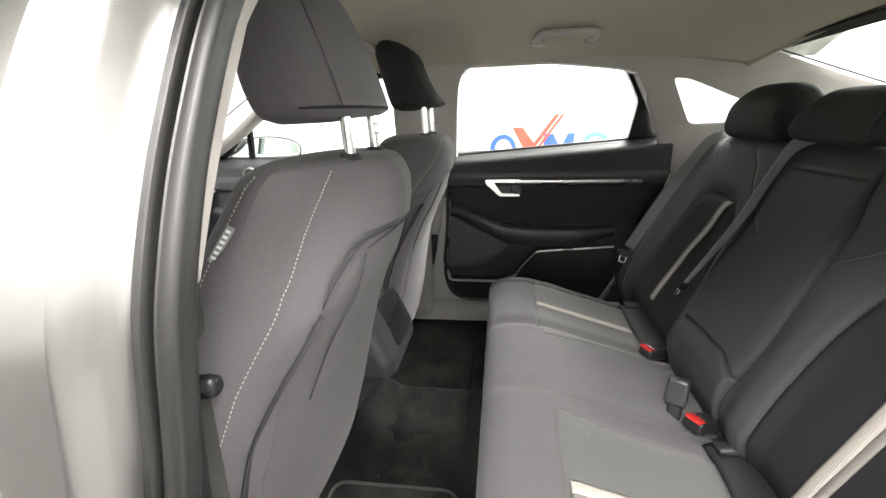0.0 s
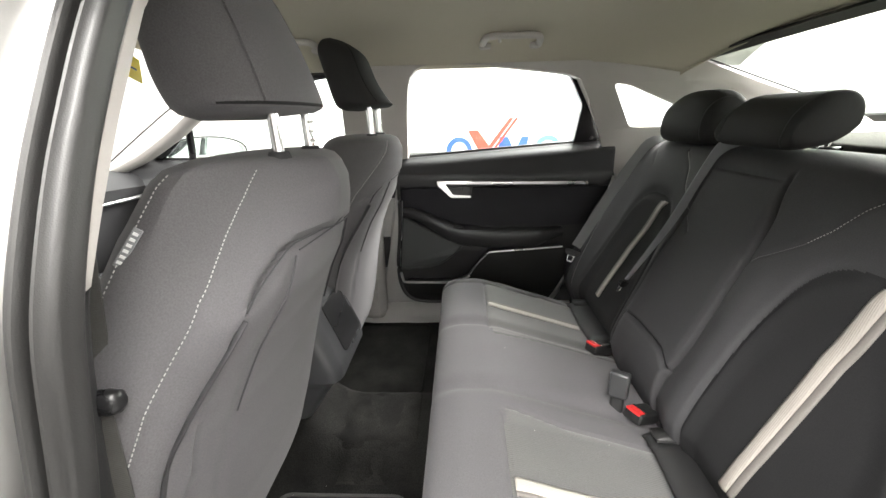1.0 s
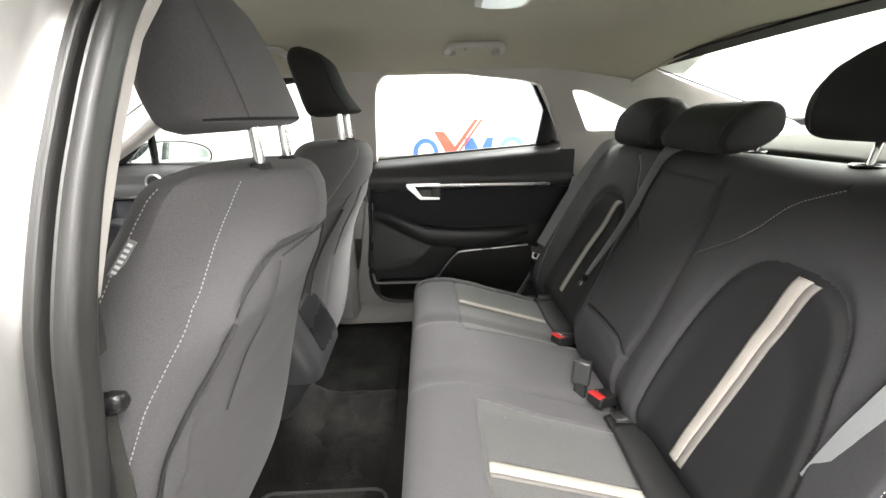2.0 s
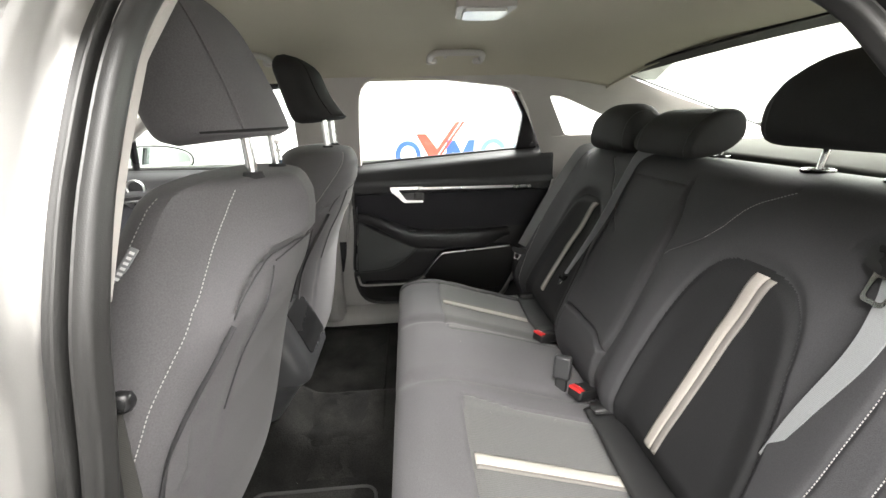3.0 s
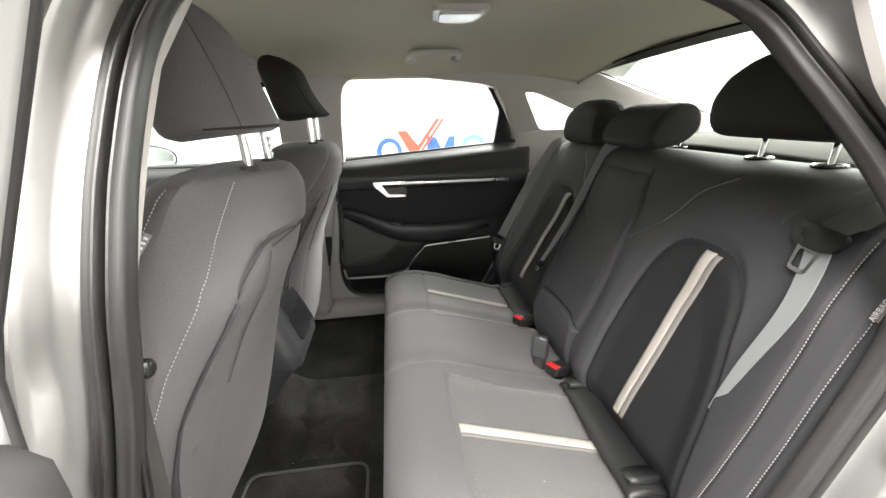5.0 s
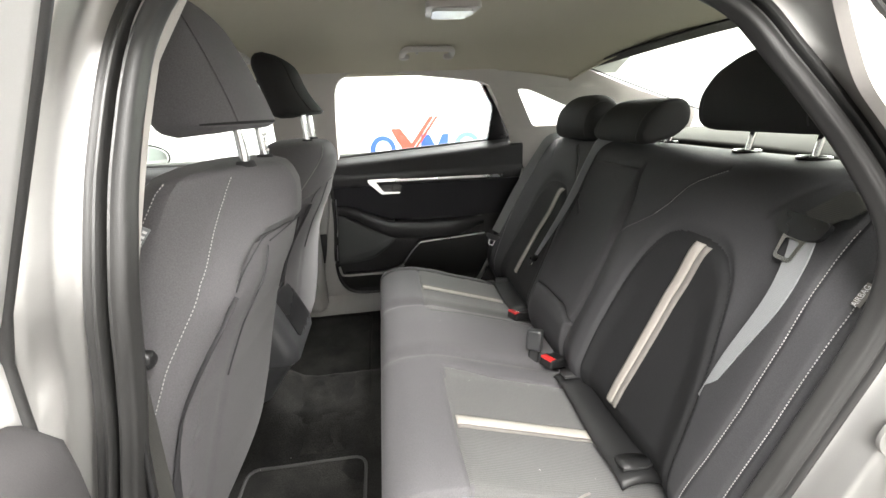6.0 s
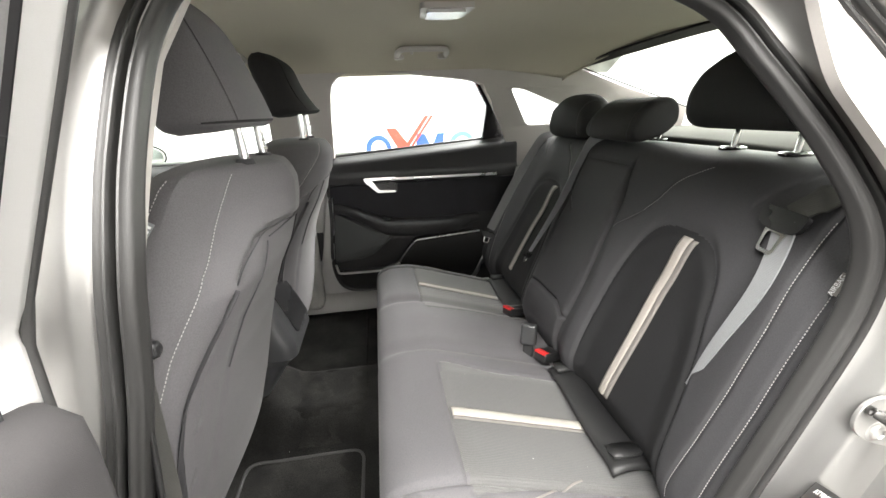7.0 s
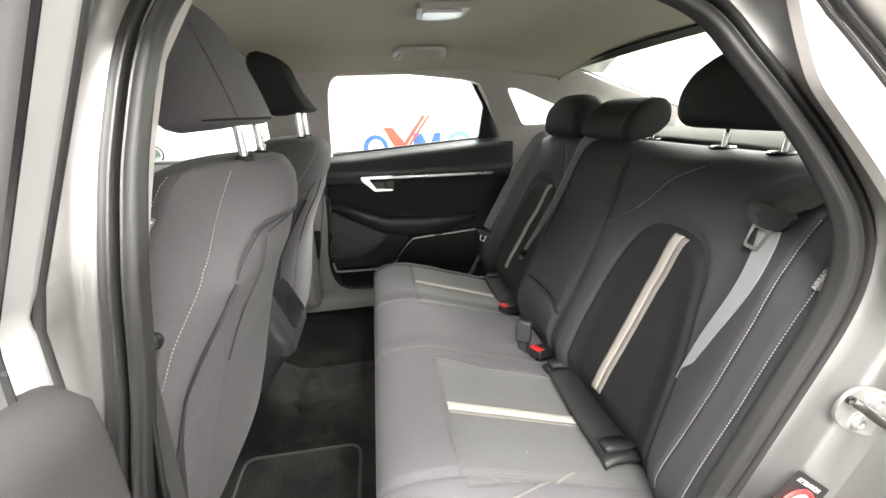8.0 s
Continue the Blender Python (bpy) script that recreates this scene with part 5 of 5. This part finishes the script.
# covers over the child seat anchors
def anchor_cover(side):
    c = thing("anchor_cover", (0.47, side * 0.33, 0.45), "black plastic child seat anchor cover at the seat's crease", "anchor cover", group="anchor covers")
    y0, y1 = (-0.133, -0.478) if side < 0 else (0.185, 0.500)
    turn = 0.05 if side < 0 else 0.0

    def spot(u, v, lift):
        y = y0 + (y1 - y0) * u
        x = 0.446 - turn * 0.3 * u + 0.080 * v
        return Vector((x, y, cushion_top(x, y) + lift))

    part("body", grid(lambda u, v: spot(u, v, 0.012 + 0.012 * math.sin(math.pi * v) ** 0.6 - 0.010 * abs(2 * u - 1) ** 12 + 0.022 * v), 30, 14), BLACK, c, solid=0.008)
    for k in (0.075, 0.90):
        rim = [(-0.048, 0.10), (-0.052, 0.60), (-0.030, 0.86), (0.030, 0.86), (0.052, 0.60), (0.048, 0.10)]
        rim = [spot(k + a * (1 if k > 0.5 else -1), v, 0.030 + 0.022 * v) for a, v in rim]
        mid = sum(rim, Vector()) / len(rim)
        bm = bmesh.new()
        face = [bm.verts.new(mid + (p - mid) * 0.92 + Vector((0, 0, 0.001))) for p in spline(rim, 24, closed=True)]
        bm.faces.new(face)
        part("flap", bm, BLACK, c, "dark flap over the anchor", solid=0.006)
        part("flap_edge", tube(spline(rim, 40), 0.0030, 8), BLACK, c, "raised edge of the flap")
    return c


anchor_cover(-1)
anchor_cover(1)

# driver's belt, hanging along the pillar with its latch
belt = thing("front_seat_belt", (-0.21, -0.585, 0.9), "dark webbing driver's belt hanging along the pillar", "seat belt")
part("webbing", ribbon(spline([(-0.262, -0.500, 1.22), (-0.262, -0.525, 1.05), (-0.256, -0.556, 0.89)], 16), 0.042, ((0.9, 0.4, 0), (0.9, 0.4, 0))), BELT_DIMMED, belt, "dark webbing")
part("webbing", ribbon(spline([(-0.240, -0.582, 0.87), (-0.246, -0.585, 0.70), (-0.256, -0.59, 0.45)], 16), 0.042, ((0.9, 0.4, 0), (0.9, 0.4, 0))), BELT_DIMMED, belt, "dark webbing")
bm = loft([[Vector((-0.260 + 0.056 * t, -0.590 + 0.010 * t, 0.884)) + Vector((0, math.cos(a) * k, math.sin(a) * k * 1.15)) for a in np.linspace(0, 2 * math.pi, 21)[:-1]]
           for t, k in [(0, 0.006), (0.15, 0.008), (0.5, 0.009), (0.85, 0.010), (0.97, 0.0085), (1.02, 0.005)]])
part("latch_grip", bm, GLOSSY, belt, "glossy black latch grip")

# ---- fittings of the roof ----
grab = thing("grab_handle", (0.22, 0.42, 1.31), "pale grey folding grab handle on the headliner", "grab handle")


def roof_at(x, y, lift=0.0):
    d = 0.002
    n = Vector((0, -(roof_z(x, y + d) - roof_z(x, y - d)) / (2 * d), 1)).normalized()
    return Vector((x, y, roof_z(x, y))) - n * lift


bar = [roof_at(x, y, l) for x, y, l in ((0.146, 0.490, 0.004), (0.142, 0.470, 0.007), (0.148, 0.432, 0.010), (0.165, 0.412, 0.012), (0.222, 0.408, 0.013), (0.28, 0.412, 0.012), (0.297, 0.432, 0.010), (0.303, 0.470, 0.007), (0.299, 0.490, 0.004))]
part("bar", tube(spline(bar, 60), 0.0105, 14, 0.8, up=(0, 0.3, 1)), HANDLE_TRIM, grab, "pale grip")
for x in (0.149, 0.295):
    part("mount", pillow(tuple(roof_at(x, 0.490, 0.004)), (0.017, 0.016, 0.010)), HANDLE_TRIM, grab, "pale end cap")
part("coat_hook", tube(spline([roof_at(0.185, 0.425, 0.010), roof_at(0.187, 0.445, 0.014), roof_at(0.19, 0.452, 0.008)], 10), 0.004, 8), HANDLE_TRIM, grab, "small coat hook")
copy_thing(grab, pose(-0.42, 0.42, 1.31))

dome = thing("dome_lamp", (0.225, 0.0, 1.33), "pale roof lamp with a clear lens", "lamp")
part("housing", plate(rounded([(0.165, -0.055), (0.285, -0.055), (0.275, 0.060), (0.175, 0.060)], 0.018), [], lambda a, b, d: (a, b, 1.340 - d), 0.016), HANDLE_TRIM, dome, "pale housing", bevel=0.004)
part("lens", plate(rounded([(0.180, -0.040), (0.268, -0.040), (0.262, 0.040), (0.186, 0.040)], 0.012), [], lambda a, b, d: (a, b, 1.326 - d), 0.008), LENS, dome, "clear lens", bevel=0.003)
part("switch", box((0.225, 0.050, 1.323), (0.05, 0.010, 0.006)), HANDLE_TRIM, dome, "small switch", bevel=0.002)

# ---- floor ----
console = thing("centre_console", (-0.45, 0.0, 0.40), "grey plastic rear end of the centre console", "console")
CONSOLE_Z = [0.37, 0.42, 0.47, 0.52, 0.552, 0.57, 0.60, 0.65, 0.70, 0.725, 0.740, 0.745]
CONSOLE_REAR = [-0.330, -0.292, -0.258, -0.226, -0.204, -0.182, -0.184, -0.204, -0.226, -0.238, -0.250, -0.266]
CONSOLE_HALF = [0.070, 0.078, 0.088, 0.098, 0.108, 0.118, 0.120, 0.118, 0.114, 0.110, 0.102, 0.088]
loops = []
for z in sorted([*np.linspace(0.37, 0.745, 46), 0.5685, 0.572, 0.742]):
    r, w = float(np.interp(z, CONSOLE_Z, CONSOLE_REAR)), float(np.interp(z, CONSOLE_Z, CONSOLE_HALF))
    loops.append([Vector((a, b, z)) for a, b in rounded([(r, -w), (r, w), (-1.1, w), (-1.1, -w)], 0.034, 8)])
part("body", loft(loops), CONSOLE, console, sharp=35)
def console_rear(a, b, d):
    return (float(np.interp(b, CONSOLE_Z, CONSOLE_REAR)) + 0.003 - d, a, b)


part("rear_panel", plate(densify(rounded([(-0.050, 0.606), (0.082, 0.606), (0.078, 0.712), (-0.046, 0.712)], 0.012), 0.02), [], console_rear, 0.012), GLOSSY, console, "gloss black panel", sharp=30, bevel=0.002)
lid = []
for x in np.linspace(-0.262, -0.60, 20):
    k = 1 - 0.35 * smooth(-0.30, -0.258, x)
    lid.append([Vector((x, b, a)) for a, b in rounded([(0.742, -0.100), (0.742, 0.100), (0.742 + 0.050 * k, 0.094), (0.742 + 0.050 * k, -0.094)], 0.022, 6)])
part("armrest_lid", loft(lid), SEAT_SHADED, console, "padded dark armrest lid")


def floor_mat(y0, y1, label, binding):
    m = thing("floor_mat", (-0.18, (y0 + y1) / 2, 0.325), label, "floor mat", group="floor mats")

    def outline(inset):
        return rounded([(-0.318 + inset, y0 + inset), (-0.045 - inset, y0 + inset), (-0.045 - inset, y1 - inset), (-0.318 + inset, y1 - inset)], 0.035)

    part("carpet", plate(densify(outline(0.004), 0.02), [], lambda a, b, d: (a, b, floor_z(a, b) + 0.010 - d + 0.003 * noise.noise((a * 12, b * 16, 3))), 0.008), MAT_CARPET, m, "black carpet")
    part("binding", tube([(a, b, floor_z(a, b) + 0.010) for a, b in densify(outline(0.0), 0.015)], 0.0042, 8, close=True), binding, m, "bound edge")


hump = thing("tunnel_mat", (-0.18, 0.0, 0.40), "black carpet mat draped over the floor tunnel", "floor mat", group="floor mats")


def drape(u, v):
    x, y = -0.345 + 0.315 * u, -0.150 + 0.30 * v
    return (x, y, floor_z(x, y) + 0.008 + 0.006 * noise.noise((x * 14, y * 9, 5)) + 0.003 * noise.noise((x * 40, y * 30, 2)))


part("carpet", grid(drape, 60, 60), MAT_CARPET, hump, "creased black carpet", solid=0.006)
floor_mat(-0.62, -0.170, "black carpet floor mat with a grey bound edge", MAT_EDGE)
floor_mat(0.170, 0.60, "black carpet floor mat beside the far door", MAT_CARPET)

# ---- mirror outside the far front door ----
mirror = thing("door_mirror", (-0.955, 0.85, 0.93), "silver door mirror on the far front door", "mirror")
MX, MF = Vector((0.94, 0.34, 0)), Vector((-0.34, 0.94, 0))
loops = []
for t, k in ((0.0, 0.94), (0.006, 1.0), (0.04, 0.98), (0.07, 0.80), (0.095, 0.45), (0.10, 0.1)):
    loops.append([Vector((-0.955, 0.850, 0.986)) + MF * t + MX * (0.145 * k * math.cos(a)) + Vector((0, 0, 0.058 * k * math.copysign(abs(math.sin(a)) ** 0.85, math.sin(a)))) for a in np.linspace(0, 2 * math.pi, 41)[:-1]])
shell = part("shell", loft(loops), PAINT, mirror, "silver mirror shell")
part("mirror_glass", loft([[p - MF * (0.001 + e) for p in loops[0]] for e in (0, 0.002)]), MIRROR, mirror, "mirror glass", smooth=False)
part("rim", tube(loops[1], 0.004, 8, close=True, up=tuple(MF)), GLOSSY, mirror, "black rim")
part("foot", tube(spline([(-1.03, 0.77, 0.945), (-1.0, 0.82, 0.935), (-0.98, 0.87, 0.94)], 10), 0.020, 10, 0.7), GLOSSY, mirror, "black foot")

# small round speaker at the front of the far front door
tweeter = thing("door_speaker", (-0.94, 0.695, 0.87), "small round door speaker with a bright ring", "speaker")
part("ring", tube([(-0.94 + 0.030 * math.cos(a), 0.688, 0.902 + 0.030 * math.sin(a)) for a in np.linspace(0, 2 * math.pi, 33)[:-1]], 0.004, 8, close=True, up=(0, 1, 0)), SATIN, tweeter, "bright ring")
part("grille", disc((-0.94, 0.694, 0.902), (0, -1, 0), 0.029, 0.010), GLOSSY, tweeter, "dark grille")

# yellow tag hanging behind the windscreen
card = thing("hang_tag", (-0.78, 0.29, 1.285), "yellow paper tag hanging from the roof edge", "tag")
part("card", box((-0.78, 0.29, 1.243), (0.003, 0.105, 0.062), (-9, 0, 15)), YELLOW, card, bevel=0.001)
part("print_bar", box((-0.778, 0.29, 1.240), (0.003, 0.045, 0.005), (-9, 0, 15)), INK, card, "dark print bar")
part("cord", tube([(-0.78, 0.29, 1.27), (-0.765, 0.29, 1.31)], 0.001, 6), WHITE, card, "thin white cord")

# ---- warning sticker on the near door frame ----
sticker = thing("warning_sticker", (0.50, -0.708, 0.69), "black warning sticker with a red ring and white print", "sticker")
SX, SZ, SY = 0.545, 0.672, -0.7045


def on_frame(a, b, lift):
    """Sticker coordinates, tilted with the frame, laid on the body."""
    c, s = math.cos(radians(-38)), math.sin(radians(-38))
    return Vector((SX + a * c - b * s, SY - lift, SZ + a * s + b * c))


part("label", plate(rounded([(0, 0), (0.09, 0), (0.09, -0.11), (0, -0.11)], 0.004), [], lambda a, b, d: on_frame(a, b, 0.0004 + d), 0.0006), INK, sticker, smooth=False)
ring = [on_frame(0.045 + 0.026 * math.cos(a), -0.045 + 0.026 * math.sin(a), 0.0012) for a in np.linspace(0, 2 * math.pi, 41)[:-1]]
part("red_ring", tube(ring, 0.0035, 8, close=True, up=(0, 1, 0)), RED, sticker, "red ring")
part("white_disc", disc(on_frame(0.045, -0.045, 0.0012), (0, -1, 0), 0.023, 0.0006), WHITE, sticker, "white disc", smooth=False)
part("print_bar", plate([(0.038, -0.035), (0.055, -0.035), (0.055, -0.055), (0.038, -0.055)], [], lambda a, b, d: on_frame(a, b, 0.0018 + d), 0.0003), INK, sticker, "dark print", smooth=False)
font = bpy.data.curves.new("warning_word", "FONT")
font.body, font.size, font.extrude = "ATTENTION", 0.009, 0.0002
word = new("warning_word", font)
dg = bpy.context.evaluated_depsgraph_get()
me = bpy.data.meshes.new_from_object(word.evaluated_get(dg))
bpy.data.objects.remove(word)
me.materials.append(WHITE)
word = new("lettering", me)
word.parent = sticker
word.matrix_parent_inverse = Matrix.Translation(-Vector(sticker.location))
ax, az = (on_frame(1, 0, 0) - on_frame(0, 0, 0)), (on_frame(0, 1, 0) - on_frame(0, 0, 0))
mm = Matrix((ax, az, ax.cross(az))).transposed().to_4x4()
mm.translation = on_frame(0.010, -0.013, 0.0012)
word.matrix_basis = mm
word["label"] = "white capital letters"

# airbag tag on the rear side bolster
p = back_point(-0.617, 0.905, 0.003)
flag = thing("airbag_tag", tuple(p), "small pale woven airbag tag in the rear seat's seam", "tag")
part("cloth", ribbon([back_point(-0.617, z, 0.004) for z in np.linspace(0.892, 0.926, 8)], 0.0095, ((0.4, -1, 0), (0.4, -1, 0)), 0.0008), TAUPE, flag, "grey woven cloth")
font = bpy.data.curves.new("tag_word", "FONT")
font.body, font.size, font.extrude, font.align_x, font.align_y = "AIRBAG", 0.0085, 0.0002, "CENTER", "CENTER"
word = new("tag_word", font)
dg = bpy.context.evaluated_depsgraph_get()
me = bpy.data.meshes.new_from_object(word.evaluated_get(dg))
bpy.data.objects.remove(word)
me.materials.append(WHITE)
word = new("lettering", me)
word.parent = flag
word.matrix_parent_inverse = Matrix.Translation(-Vector(flag.location))
ax = (back_point(-0.617, 0.932, 0) - back_point(-0.617, 0.885, 0)).normalized()
ay = Vector((0.4, -1, 0))
ay = (ay - ax * ay.dot(ax)).normalized()
mm = Matrix((ax, ay, ax.cross(ay))).transposed().to_4x4()
if mm.col[2].x > 0:
    ay = -ay
    mm = Matrix((ax, ay, ax.cross(ay))).transposed().to_4x4()
mm.translation = back_point(-0.617, 0.908, 0.0065)
word.matrix_basis = mm
word["label"] = "white capital letters"

# ---- the sign on the studio wall ----
sign = thing("wall_sign", (0.4, 2.99, 0.9), "blue and red painted sign on the white wall", "sign")


def wall_shape(pts, material, label, holes=(), lift=0.0):
    return part("painted_shape", plate(pts, holes, lambda a, b, d: (a, 2.998 - lift - d, b), 0.004), material, sign, label, smooth=False)


def ring_pts(cx, cz, rx, rz, n=48):
    return [(cx + rx * math.cos(2 * math.pi * i / n), cz + rz * math.sin(2 * math.pi * i / n)) for i in range(n)]


wall_shape(ring_pts(0.065, 0.80, 0.118, 0.128), LOGO_BLUE, "blue ring", [ring_pts(0.068, 0.80, 0.072, 0.085)[::-1]])
wall_shape([(0.143, 0.985), (0.235, 0.985), (0.330, 0.855), (0.318, 0.76), (0.265, 0.76)], LOGO_RED, "red tick")
wall_shape([(0.262, 0.76), (0.310, 0.76), (0.548, 1.083), (0.508, 1.083)], LOGO_RED, "red bar", lift=0.008)
wall_shape([(0.325, 0.765), (0.350, 0.765), (0.590, 1.083), (0.562, 1.083)], LOGO_RED, "red bar", lift=0.016)
for a in (0.405, 0.600):
    wall_shape([(a, 0.68), (a + 0.062, 0.68), (a + 0.080, 0.922), (a + 0.020, 0.922)], LOGO_BLUE, "blue bar")
wall_shape([(0.43, 0.922), (0.50, 0.922), (0.560, 0.80), (0.620, 0.922), (0.69, 0.922), (0.60, 0.72), (0.52, 0.72)], LOGO_BLUE, "blue bar", lift=0.008)
wall_shape(ring_pts(0.855, 0.80, 0.125, 0.130), LOGO_PALE, "pale blue ring", [ring_pts(0.855, 0.80, 0.075, 0.085)[::-1]])
wall_shape(ring_pts(1.115, 0.775, 0.122, 0.125), LOGO_PALE, "pale blue ring", [ring_pts(1.115, 0.775, 0.075, 0.082)[::-1]])

# ---- specks of lint on the cushion and the floor ----
rng = random.Random(7)
bm = bmesh.new()
for _ in range(22):
    x, y = rng.uniform(0.05, 0.40), rng.uniform(-0.5, 0.5)
    z = cushion_top(x, y) + 0.0012
    if rng.random() < 0.55:
        x, y = rng.uniform(-0.32, -0.05), rng.uniform(-0.5, 0.45)
        z = floor_z(x, y) + 0.013
    r = rng.uniform(0.0004, 0.0008)
    m = Matrix.Translation((x, y, z)) @ Euler((0, 0, rng.uniform(0, 6))).to_matrix().to_4x4() @ Matrix.Diagonal((r * rng.uniform(1, 3), r, r * 0.6, 1))
    bmesh.ops.create_icosphere(bm, subdivisions=1, radius=1, matrix=m)
lint = part("lint", bm, THREAD)
tagged(lint, "pale specks of lint on the cushion and carpet", "lint", "", "stuff")
